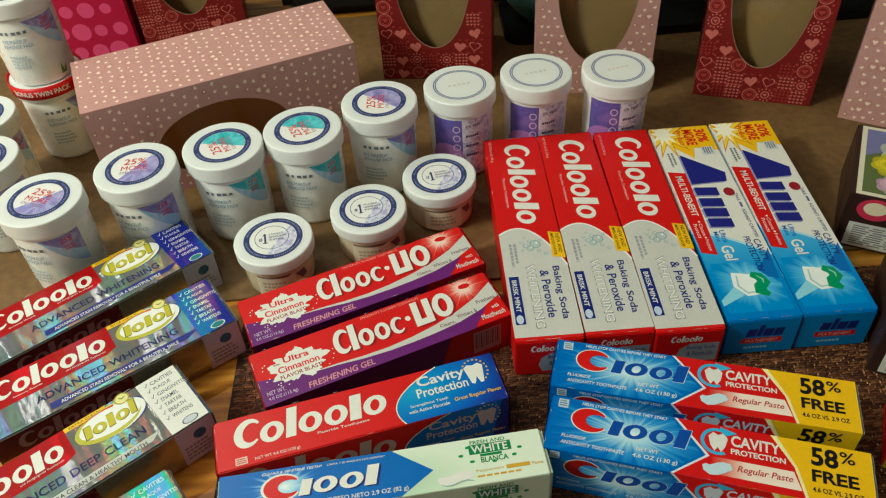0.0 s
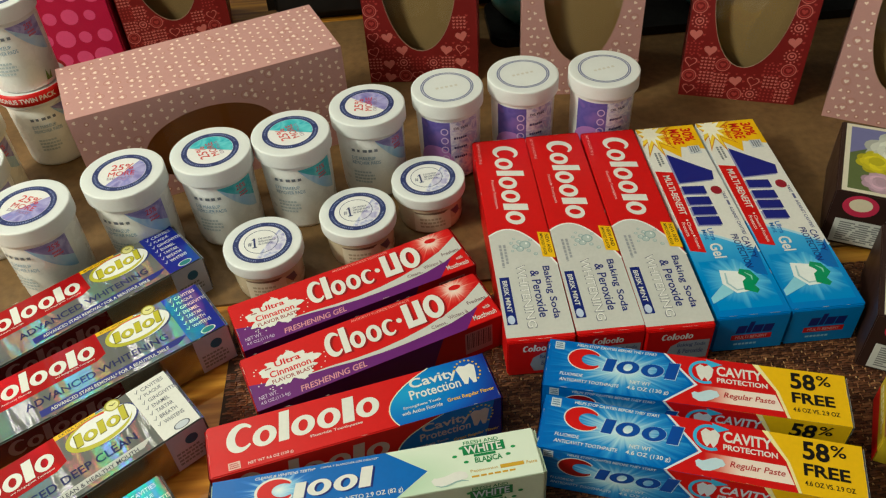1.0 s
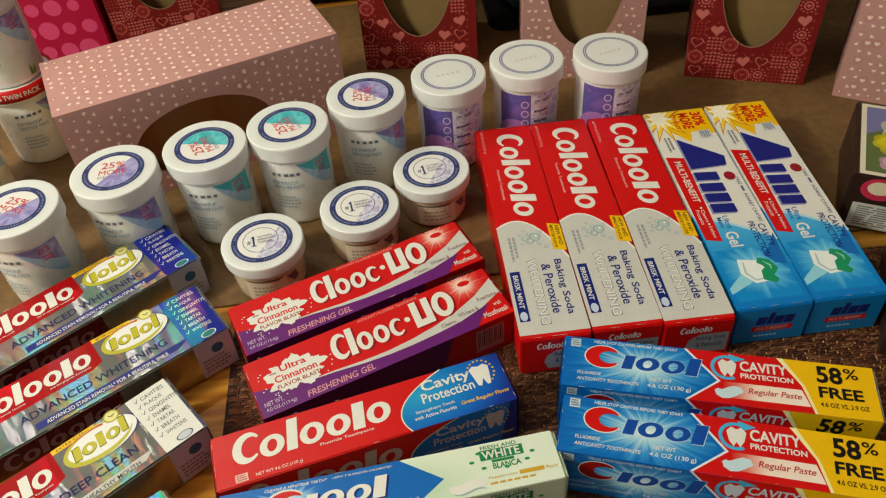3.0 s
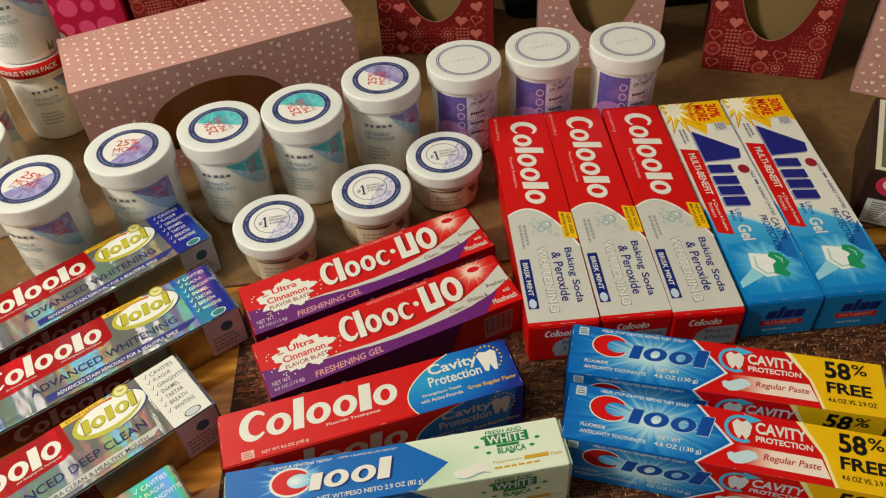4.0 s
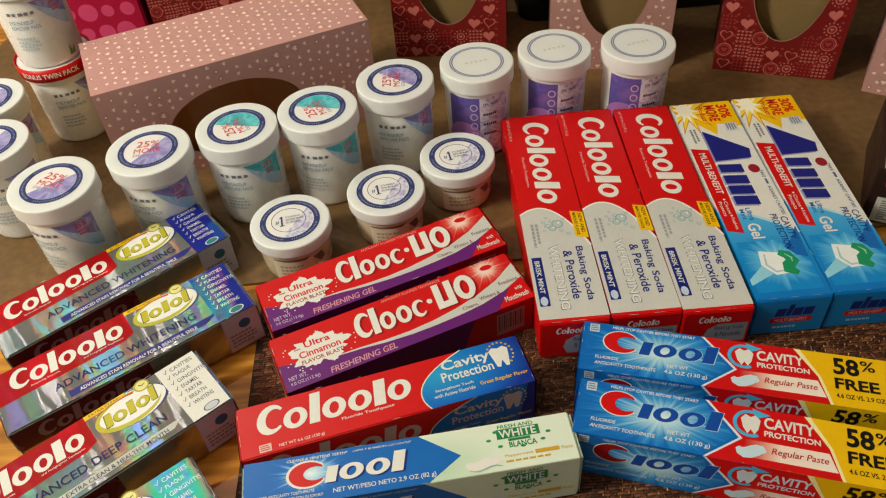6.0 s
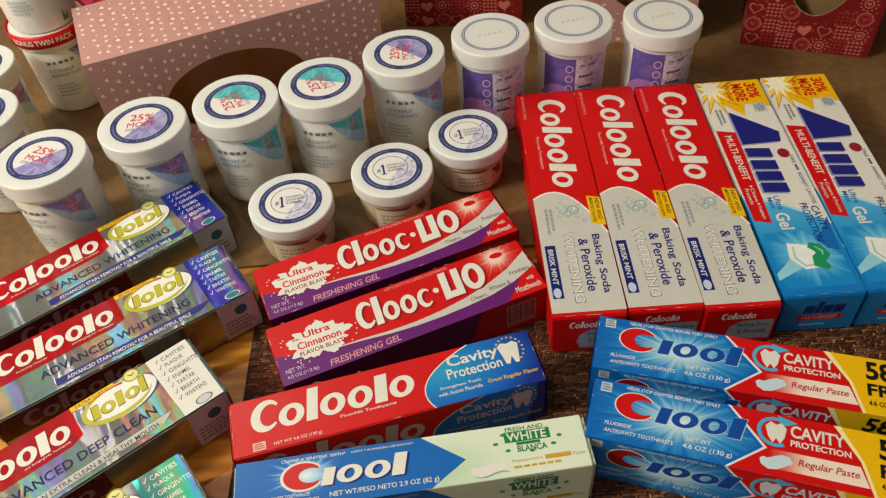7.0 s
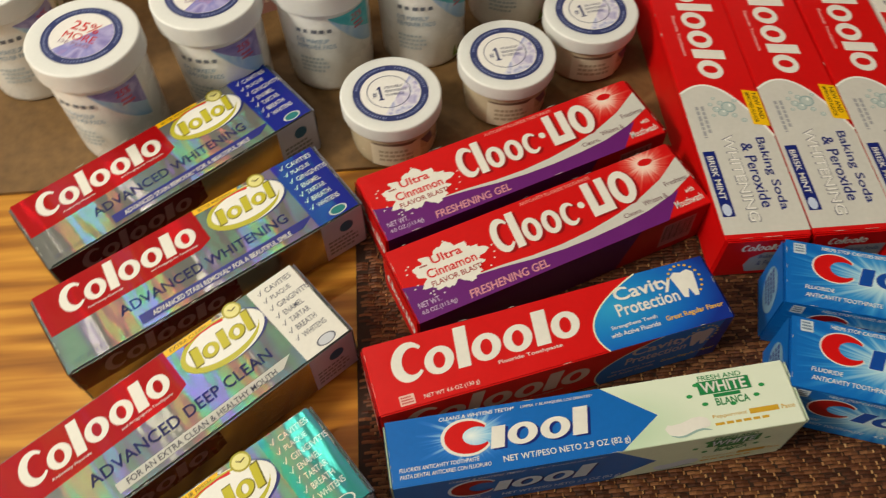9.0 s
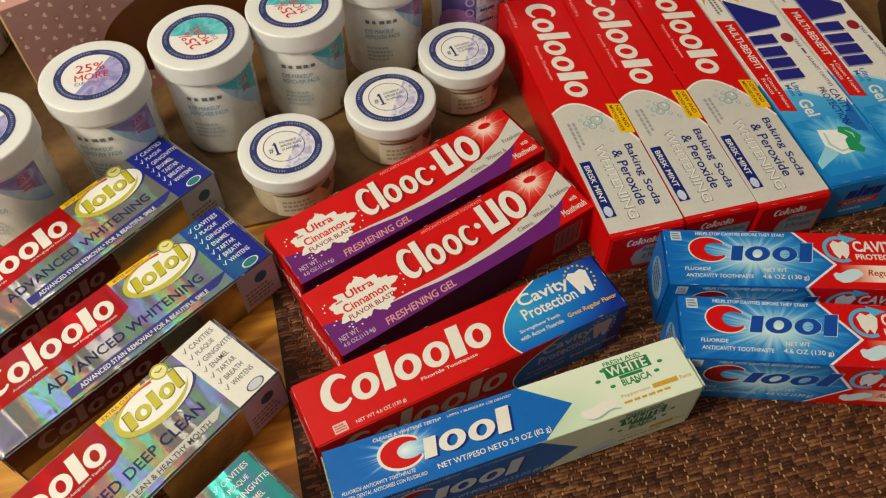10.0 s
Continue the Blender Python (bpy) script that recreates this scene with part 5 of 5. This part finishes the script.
        if H > 0.05:
            for k in range(5):
                wide = (0.0030, 0.0024, 0.0036, 0.0030, 0.0028)[k]
                x = -0.0172 + k * 0.0050
                wrap.poly("mark_shape", ink(110, 116, 128), [(x, top_z * 0.83), (x + wide, top_z * 0.83), (x + wide, top_z * 0.83 + 0.0028), (x, top_z * 0.83 + 0.0028)], 4)
            wrap.text("REMOVER PADS", ink(104, 146, 176), -0.018, top_z * 0.70 - 0.0048, 0.007, top_z * 0.70 - 0.0014, 4)
            wrap.bars(ink(190, 200, 204), -0.018, top_z * 0.30, 0.002, top_z * 0.52, 4, 4)
            wrap.poly("leaf", ink(120, 150, 80), [(0.020, 0.006), (0.022, 0.016), (0.024, 0.006)], 4)
            wrap.poly("leaf", ink(130, 160, 90), [(0.022, 0.006), (0.027, 0.014), (0.026, 0.006)], 4)
    wrap.done()
    thing.matrix_world = pose(at[0], at[1], base)
    return thing


PLUM = "white screw-lid jar with navy seal and plum label"
AQUA_JAR = "white screw-lid jar with navy seal and teal label"
HB = 0.0815
jar((-0.1511, 0.1909), "plum", HB, turn=-22, facing=-8, label=PLUM)
jar((-0.0842, 0.2220), "plum", HB, turn=2, facing=-5, label=PLUM)
jar((-0.0174, 0.2416), "teal", HB, turn=116, facing=0, label=AQUA_JAR)
jar((0.0466, 0.2565), "teal", HB, turn=114, facing=0, label=AQUA_JAR)
jar((0.1103, 0.2874), "plum", HB, turn=88, facing=0, label=PLUM)
jar((0.1805, 0.3035), "lilac", 0.0815, R=0.0315, turn=10, facing=-10, label="white screw-lid jar with thin ring and purple label")
jar((0.2488, 0.3137), "lilac", 0.0815, R=0.0315, turn=12, facing=-10, label="white screw-lid jar with thin ring and purple label")
jar((0.3205, 0.3102), "lilac", 0.0815, R=0.0315, turn=14, facing=-12, label="white screw-lid jar with thin ring and purple label")
HS = 0.0400
SMALL = "short white screw-lid jar with navy number-one seal"
jar((0.0221, 0.1703), "number", HS, R=0.0310, turn=8, facing=10, label=SMALL)
jar((0.0965, 0.1973), "number", HS, R=0.0310, turn=8, facing=10, label=SMALL)
jar((0.1562, 0.2318), "number", HS, R=0.0310, turn=8, facing=10, label=SMALL)
jar((-0.2196, 0.2503), "plum", HB, turn=5, facing=20, label=PLUM)
jar((-0.2432, 0.3151), "plum", HB, turn=5, facing=25, label=PLUM)
lower = jar((-0.2029, 0.3829), "plum", HB, turn=5, facing=30, label="lower jar of a banded twin pack")
jar((-0.2029, 0.3829), "number", HB, turn=5, facing=15, base=HB + 0.0005, label="upper jar of a banded twin pack")
band = new("paper_band")
tagged(band, "red paper band round a twin pack of jars", "band")
part("band_wrap", lathe([(0.0336, HB - 0.010), (0.0342, HB - 0.010), (0.0342, HB + 0.002), (0.0336, HB + 0.002), (0.0336, HB - 0.010)]), RED, band, smooth=True)
bf = Face(band, pose(0, 0, 0, 0, 0, 8) @ pose(0, 0, 0, 90, 0, 0), 1.0, 1.0, bend=0.0342)
bf.text("BONUS TWIN PACK", WHITE, -0.027, HB - 0.0068, 0.027, HB - 0.0018, 1, 0.02)
bf.done()
band.matrix_world = pose(-0.2029, 0.3829, 0)


# ---- window gift boxes ----
BLUSH, ROSE, CRIMSON, BLOSSOM = ink(200, 150, 144, 0.5), ink(250, 226, 212, 0.5), ink(126, 24, 24, 0.5), ink(212, 116, 108, 0.5)
KRAFT = shader("kraft_card", lin((216, 142, 76)), 0.8)
CREAM = shader("cream_card", lin((172, 146, 100)), 0.8)
FILM = clear_film("window_film")


def print_hearts(f, w, h, light, dark, pitch, seed, hole=None):
    """Scattered small hearts with a ringed one now and then."""
    rnd = random.Random(seed)
    nx, ny = int(w / pitch), int(h / pitch)
    for i in range(nx):
        for j in range(ny):
            x, y = (i + 0.5 + 0.5 * (j % 2) * 0.9) * pitch, (j + 0.5) * pitch
            x, y = x + rnd.uniform(-0.2, 0.2) * pitch, y + rnd.uniform(-0.2, 0.2) * pitch
            if not (pitch * 0.4 < x < w - pitch * 0.4 and pitch * 0.4 < y < h - pitch * 0.4):
                continue
            if hole and ((x / w - hole[0]) / (hole[2] + 0.02)) ** 2 + ((y / h - hole[1]) / (hole[3] + 0.02)) ** 2 < 1.0:
                continue
            k = rnd.random()
            if k < 0.13:
                f.ring("ringed_heart", dark, x / w, y / h, 0.0042 / w, 0.0042 / h, 0.86, 0, 14)
                f.put("heart_print", light, [(a / w, b / h) for a, b in heart(x, y, 0.0024)], [tuple(range(16))], 1)
            elif k < 0.24:
                f.ring("ringed_heart", dark, x / w, y / h, 0.0021 / w, 0.0021 / h, 0.68, 0, 10)
                f.put("heart_print", light, ellipse(x / w, y / h, 0.001 / w, 0.001 / h, 8), [tuple(range(8))], 1)
            else:
                f.put("heart_print", light, [(a / w, b / h) for a, b in heart(x, y, 0.0019, rnd.uniform(-0.8, 0.8))], [tuple(range(16))], 1)


def print_doodles(f, w, h, light, pale, seed, hole=None):
    """Rings, rayed circles, open and full hearts, dotted blocks."""
    rnd = random.Random(seed)
    p = 0.0150
    for i in range(int(w / p)):
        for j in range(int(h / p)):
            x, y = (i + 0.5) * p + rnd.uniform(-0.0012, 0.0012), (j + 0.5) * p + rnd.uniform(-0.0012, 0.0012)
            if x > w - 0.008 or y > h - 0.006:
                continue
            if hole and ((x / w - hole[0]) / (hole[2] + 0.055)) ** 2 + ((y / h - hole[1]) / (hole[3] + 0.028)) ** 2 < 1.0:
                continue
            for sx, sy in ((0.5, 0.5), (0.5, 0.0), (0.0, 0.5)):
                xx, yy = x + sx * p, y + sy * p
                if xx < w - 0.004 and yy < h - 0.004 and not (hole and ((xx / w - hole[0]) / (hole[2] + 0.03)) ** 2 + ((yy / h - hole[1]) / (hole[3] + 0.015)) ** 2 < 1.0):
                    f.put("doodle_fill", pale, [(s / w, t / h) for s, t in heart(xx, yy, 0.0012 + 0.0008 * sx, rnd.uniform(-0.5, 0.5))], [tuple(range(16))], 0)
            k = rnd.randrange(6)
            if k == 0:
                f.ring("doodle", light, x / w, y / h, 0.0070 / w, 0.0070 / h, 0.88, 0, 20)
                f.ring("doodle_fill", pale, x / w, y / h, 0.0054 / w, 0.0054 / h, 0.80, 0, 18)
                f.put("doodle_fill", pale, [(a / w, b / h) for a, b in heart(x, y, 0.0030)], [tuple(range(16))], 0)
            elif k == 1:
                f.put("doodle", light, [(a / w, b / h) for a, b in heart(x, y, 0.0020)], [tuple(range(16))], 0)
                f.ring("doodle", light, x / w, y / h, 0.0042 / w, 0.0042 / h, 0.74, 0, 16)
                for r in range(12):
                    a = 2 * math.pi * r / 12
                    f.poly("doodle", light, ellipse((x + 0.0066 * math.cos(a)) / w, (y + 0.0066 * math.sin(a)) / h, 0.0009 / w, 0.0009 / h, 6), 0)
            elif k == 2:
                f.put("doodle", light, [(a / w, b / h) for a, b in heart(x, y, 0.0066, rnd.uniform(-0.3, 0.3))], [tuple(range(16))], 0)
            elif k == 3:
                o = heart(x, y, 0.0066, rnd.uniform(-0.3, 0.3))
                i2 = [(x + (a - x) * 0.80, y + (b - y) * 0.80) for a, b in o]
                f.put("doodle", light, [(a / w, b / h) for a, b in o + i2], [(m, (m + 1) % 16, 16 + (m + 1) % 16, 16 + m) for m in range(16)], 0)
            else:
                for a in range(4):
                    for b in range(4):
                        xx, yy = x + (a - 1.5) * 0.0036, y + (b - 1.5) * 0.0036
                        if k == 4:
                            f.put("doodle", light, [(s / w, t / h) for s, t in heart(xx, yy, 0.0015)], [tuple(range(16))], 0)
                        else:
                            f.poly("doodle_fill", pale, ellipse(xx / w, yy / h, 0.0010 / w, 0.0010 / h, 6), 0)


def window_panel(w, h, hole, t=0.0006):
    """A card panel with an oval opening cut through it."""
    bm = bmesh.new()
    n = 48
    inner, outer = [], []
    for k in range(n):
        a = 2 * math.pi * (k + 0.5) / n
        inner.append((hole[0] * w + hole[2] * w * math.cos(a), hole[1] * h + hole[3] * h * math.sin(a)))
        dx, dy = math.cos(a), math.sin(a)
        cx, cy = hole[0] * w, hole[1] * h
        s = min([(w - cx) / dx if dx > 0 else cx / -dx, (h - cy) / dy if dy > 0 else cy / -dy])
        outer.append((cx + dx * s, cy + dy * s))
    corners = [(w, h), (0, h), (0, 0), (w, 0)]
    vi = [bm.verts.new((x, y, 0)) for x, y in inner]
    vo = [bm.verts.new((x, y, 0)) for x, y in outer]
    vc = [bm.verts.new((x, y, 0)) for x, y in corners]
    for k in range(n):
        k2 = (k + 1) % n
        a, b = outer[k], outer[k2]
        mid = None
        if abs(a[0] - b[0]) > 1e-6 and abs(a[1] - b[1]) > 1e-6:
            mid = min(range(4), key=lambda c: (corners[c][0] - a[0]) ** 2 + (corners[c][1] - a[1]) ** 2)
        bm.faces.new([vi[k], vo[k]] + ([vc[mid]] if mid is not None else []) + [vo[k2], vi[k2]])
    g = bmesh.ops.extrude_face_region(bm, geom=bm.faces[:])
    bmesh.ops.translate(bm, verts=[v for v in g["geom"] if isinstance(v, bmesh.types.BMVert)], vec=(0, 0, -t))
    bmesh.ops.recalc_face_normals(bm, faces=bm.faces[:])
    return bm


def gift_box(style, W, D, H, label, hole=(0.5, 0.56, 0.36, 0.30), seed=1, closed=False):
    """Standing card box, W wide, D deep, H high, with an oval window in the front. Origin at the base's centre."""
    body, light, dark = (BLUSH, ROSE, ink(186, 128, 114, 0.5)) if style == "blush" else (CRIMSON, BLOSSOM, ink(176, 62, 60, 0.45))
    thing = new("gift_box")
    tagged(thing, label, "gift box", "window gift boxes")
    t = 0.0006
    part("back_panel", block((-W / 2, D / 2 - t, 0), (W / 2, D / 2, H), 0.0002, 1), body, thing)
    side_a = part("side_panel", block((-W / 2, -D / 2 + t, 0), (-W / 2 + t, D / 2 - t, H), 0.0002, 1), body, thing)
    side_b = part("side_panel", block((W / 2 - t, -D / 2 + t, 0), (W / 2, D / 2 - t, H), 0.0002, 1), body, thing)
    part("base_panel", block((-W / 2 + t, -D / 2 + t, 0), (W / 2 - t, D / 2 - t, t), 0.0002, 1), CARD, thing)
    if closed:
        part("lid_panel", block((-W / 2 + t, -D / 2 + t, H - t), (W / 2 - t, D / 2 - t, H), 0.0002, 1), body, thing)
    # card added just behind the window, so the inside looks lit
    at = -D / 2 + (0.012 if closed else 0.014)
    part("added_liner", block((-W / 2 + 2 * t, at, t), (W / 2 - 2 * t, at + 2 * t, H - 2 * t), 0.0002, 1), KRAFT if closed else CREAM, thing, "plain card insert behind the window")
    f = window_panel(W, H, hole)
    bmesh.ops.transform(f, matrix=pose(-W / 2, -D / 2, 0, 90, 0, 0), verts=f.verts)
    front_card = part("front_panel", f, body, thing)
    fm = bmesh.new()
    fm.faces.new([fm.verts.new((hole[0] * W - W / 2 + hole[2] * 1.05 * W * math.cos(a / 18 * math.pi), -D / 2 + t * 1.5, hole[1] * H + hole[3] * 1.05 * H * math.sin(a / 18 * math.pi))) for a in range(36)])
    pane = part("window_film", fm, FILM, thing, "clear plastic film")
    pane.visible_shadow = False
    prints = ((pose(-W / 2, -D / 2, 0, 90, 0, 0), W, H, hole, front_card), (pose(W / 2, -D / 2, 0, 90, 0, 90), D, H, None, side_b), (pose(-W / 2, D / 2, 0, 90, 0, -90), D, H, None, side_a))
    for k, (m, w, h, ho, card) in enumerate(prints):
        face = Face(card, m, w, h)
        if ho and not closed:
            face.ring("window_rim", ink(176, 140, 118), ho[0], ho[1], ho[2] * 1.012, ho[3] * 1.005, 0.989, 2, 48)
        if style == "blush":
            print_hearts(face, w, h, light, dark, 0.0088, seed + k, ho)
        else:
            print_doodles(face, w, h, light, dark, seed + k, ho)
        face.done()
    return thing


# the lying box: its window faces the jars
lying = gift_box("blush", 0.102, 0.092, 0.2385, "pale pink heart-print window box lying on its side", (0.56, 0.455, 0.34, 0.25), 11, True)
yaw = radians(20.2)
mid = Vector((-0.1335 + 0.1192 * math.cos(yaw) - 0.046 * math.sin(yaw), 0.2715 + 0.1192 * math.sin(yaw) + 0.046 * math.cos(yaw), 0.0))
lying.matrix_world = Matrix.Translation(mid) @ Matrix.Rotation(yaw, 4, "Z") @ pose(-0.1192, 0, 0.051, 0, 90, 0)


def stand(style, bl, br, H, label, seed, D=0.090):
    """A standing box by the two front corners of its base."""
    a, b = Vector((*bl, 0)), Vector((*br, 0))
    w = (b - a).length
    ang = math.atan2(b.y - a.y, b.x - a.x)
    g = gift_box(style, w, D, H, label, (0.5, 0.50, 0.33, 0.35), seed)
    c = (a + b) / 2 + Vector((-math.sin(ang), math.cos(ang), 0)) * D / 2
    g.matrix_world = Matrix.Translation(c) @ Matrix.Rotation(ang, 4, "Z")
    return g


stand("crimson", (0.108, 0.455), (0.222, 0.440), 0.245, "red doodle-print window gift box standing upright", 21)
stand("blush", (0.262, 0.405), (0.376, 0.389), 0.245, "pale pink heart-print window gift box standing upright", 22)
stand("crimson", (0.419, 0.380), (0.523, 0.343), 0.245, "red doodle-print window gift box standing upright", 23)
stand("blush", (0.542, 0.322), (0.636, 0.266), 0.245, "pale pink heart-print window gift box standing upright", 24)
stand("crimson", (-0.165, 0.555), (-0.050, 0.575), 0.245, "red doodle-print window gift box behind the lying box", 25)

# hot pink spotted gift bag
bag = new("gift_bag")
tagged(bag, "hot pink gift bag with lighter spots", "gift bag")
HOT = ink(186, 12, 66, 0.4)
bag_card = part("bag_body", block((-0.06, -0.03, 0), (0.06, 0.03, 0.23), 0.002), HOT, bag)
bf = Face(bag_card, pose(-0.06, -0.03, 0, 90, 0, 0), 0.12, 0.23)
rnd = random.Random(8)
for i in range(5):
    for j in range(9):
        r = rnd.uniform(0.005, 0.011)
        bf.poly("spot", ink(226, 76, 128, 0.4), ellipse((i + 0.5 + 0.4 * (j % 2)) / 5.6, (j + 0.5) / 9.2, r / 0.12, r / 0.23, 16), 0)
bf.done()
bag.matrix_world = pose(-0.232, 0.575, TABLE_Z, 0, 0, 4)

# ---- dark bin and teal bowls behind ----
bin_ob = new("storage_bin")
tagged(bin_ob, "black plastic storage bin behind the gift boxes", "bin")
BIN = shader("black_plastic", lin((14, 13, 13)), 0.5)
part("bin_body", block((-0.012, 0.602, TABLE_Z), (0.82, 0.90, 0.16), 0.015, 3), BIN, bin_ob)
part("bin_rim", block((-0.020, 0.598, 0.15), (0.828, 0.908, 0.162), 0.004, 2), BIN, bin_ob)
tray = mesh_object("serving_tray", rounded_sheet(0.245, 0.502, 0.70, 0.598, 0.02, 0.0, 0.010), BIN)
tagged(tray, "flat black tray on the mat behind the gift boxes", "tray")
TEAL_GLAZE = shader("teal_glaze", lin((70, 128, 122)), 0.3, coat=0.4)


def bowl(at, r):
    b = new("bowl")
    tagged(b, "teal glazed round bowl behind the gift boxes", "bowl")
    part("bowl_body", lathe([(0, 0), (r * 0.5, 0), (r * 0.55, 0.004), (r * 0.9, r * 0.5), (r, r * 0.95), (r * 0.95, r * 0.95), (r * 0.84, r * 0.5), (r * 0.4, 0.01), (0, 0.008)]), TEAL_GLAZE, b, smooth=True)
    b.matrix_world = pose(*at)


bowl((0.290, 0.550, 0.010), 0.044)
bowl((0.500, 0.550, 0.010), 0.044)

# ---- craft boxes at the edge of the mat ----
COCOA = ink(52, 34, 30, 0.35)


def craft_box(front_left, yaw_deg, W, D, H, label, blooms, seed, rows=False):
    """Dark printed box: a framed picture on top, a badge and a pale label on the front."""
    thing = new("craft_box")
    tagged(thing, label, "craft box", "cupcake craft boxes")
    card = part("body", block((0, 0, 0), (W, D, H), 0.0008), COCOA, thing)
    top = Face(card, pose(0, 0, H), W, D)
    top.box("picture_frame", ink(226, 218, 196), 0.03, 0.02, 0.97, 0.98, 0)
    top.box("picture", ink(96, 110, 66), 0.06, 0.06, 0.94, 0.94, 1)
    rnd = random.Random(seed)
    top.poly("picture_sky", ink(120, 120, 170), [(0.06, 0.55), (0.06, 0.94), (0.5, 0.94)], 2)
    sq = W / D
    if rows:
        # rows of frosted cupcakes
        for j in range(3):
            for i in range(3):
                x, y = 0.20 + 0.29 * i + 0.02 * (j % 2), 0.14 + 0.29 * j
                top.poly("picture_cup", ink(112, 62, 36), [(x - 0.085, y - 0.05), (x + 0.085, y - 0.05), (x + 0.115, y + 0.07), (x - 0.115, y + 0.07)], 2)
                for k in range(5):
                    u = x - 0.095 + 0.19 * k / 4
                    top.stroke("picture_pleat", ink(78, 42, 26), [(u, y - 0.05), (x + (u - x) * 1.25, y + 0.06)], [0.008, 0.010], 3)
                c = blooms[(i + j) % len(blooms)]
                for k in range(16):
                    a, d = rnd.uniform(0, 6.28), rnd.uniform(0, 1)
                    tone = rnd.uniform(0.82, 1.04)
                    top.poly("picture_petal", ink(*[min(255, int(v * round(tone * 12) / 12)) for v in c]), ellipse(x + 0.085 * d * math.cos(a), y + 0.105 + 0.055 * d * math.sin(a), 0.034, 0.030 * sq, 10), 4 + 0.1 * k)
    else:
        for k, (x, y, r) in enumerate(((0.34, 0.66, 0.24), (0.22, 0.46, 0.13), (0.50, 0.38, 0.14), (0.24, 0.20, 0.16), (0.72, 0.80, 0.15), (0.78, 0.50, 0.15), (0.56, 0.16, 0.15), (0.84, 0.22, 0.12))):
            c = blooms[k % len(blooms)]
            r = min(r, x - 0.06, 0.94 - x, (y - 0.06) / sq * 1.1, (0.94 - y) / sq)
            for ring, (f, n) in enumerate(((0.78, 9), (0.56, 8), (0.34, 6), (0.12, 3))):
                for q in range(n):
                    a = 6.283 * q / n + ring * 0.7 + rnd.uniform(-0.2, 0.2)
                    tone = (0.80, 0.90, 0.98, 0.86)[ring] + (0.06 if q % 2 else 0.0)
                    top.poly("picture_petal", ink(*[min(255, int(v * tone)) for v in c]), ellipse(x + r * f * 0.8 * math.cos(a), y + r * f * 0.8 * sq * math.sin(a), r * 0.36, r * 0.34 * sq, 12), 3 + ring + 0.08 * q)
            if k == 0:
                for q in range(6):
                    top.poly("picture_petal", ink(214, 130 + 8 * q, 166), ellipse(x + 0.03 * math.cos(q), y + 0.04 * math.sin(q), 0.055 - 0.007 * q, (0.045 - 0.006 * q) * sq, 12), 7.5 + 0.1 * q)
    top.done()
    front = Face(card, pose(0, 0, 0, 90, 0, 0), W, H)
    front.poly("badge", ink(206, 50, 84), ellipse(0.16, 0.78, 0.10, 0.2, 22), 1)
    front.poly("badge_cake", ink(236, 220, 190), ellipse(0.16, 0.8, 0.065, 0.12, 18), 2)
    front.text("Cupcake", ink(240, 214, 222), 0.30, 0.78, 0.85, 0.96, 2, 0.02)
    front.text("Petite", ink(240, 214, 222), 0.32, 0.58, 0.70, 0.74, 2, 0.02)
    front.box("paper_label", ink(214, 214, 208), 0.05, 0.04, 0.75, 0.5, 1)
    front.bars(ink(130, 130, 130), 0.08, 0.08, 0.72, 0.46, 9, 2)
    front.done()
    thing.matrix_world = pose(front_left[0], front_left[1], 0, 0, 0, yaw_deg)
    return thing


craft_box((0.4674, 0.1547), -27, 0.13, 0.097, 0.052, "dark brown craft box with a flower picture on top", ((224, 226, 214), (222, 206, 40), (226, 150, 110), (214, 176, 196)), 2)
craft_box((0.4395, 0.0285), -27.5, 0.13, 0.0955, 0.052, "dark brown craft box with a cupcake picture on top", ((226, 212, 190), (206, 214, 150), (232, 228, 212)), 5, True)
snack = new("snack_box")
tagged(snack, "yellow printed box with a red foot at the mat's edge", "box")
part("body", block((0, 0, 0), (0.10, 0.05, 0.052), 0.0008), ink(206, 178, 40), snack)
sf = Face(snack, pose(0, 0.05, 0, 90, 0, -90), 0.05, 0.052)
sf.poly("red_field", RED, [(0, 0), (1, 0), (1, 0.22), (0, 0.3)], 0)
sf.poly("brown_field", ink(150, 96, 50), [(0, 0.58), (1, 0.5), (1, 0.62), (0, 0.7)], 0)
sf.poly("cream_field", ink(226, 214, 170), [(0, 0.84), (1, 0.84), (1, 0.99), (0, 0.99)], 0)
sf.bars(ink(236, 226, 190), 0.1, 0.34, 0.9, 0.46, 2, 1)
sf.done()
sf = Face(snack, pose(0, 0, 0.052), 0.10, 0.05)
sf.box("picture_frame", ink(226, 218, 196), 0.05, 0.05, 0.95, 0.95, 0)
sf.box("picture", ink(120, 128, 60), 0.09, 0.12, 0.91, 0.88, 1)
sf.done()
snack.matrix_world = pose(0.416, -0.046, 0, 0, 0, -27)
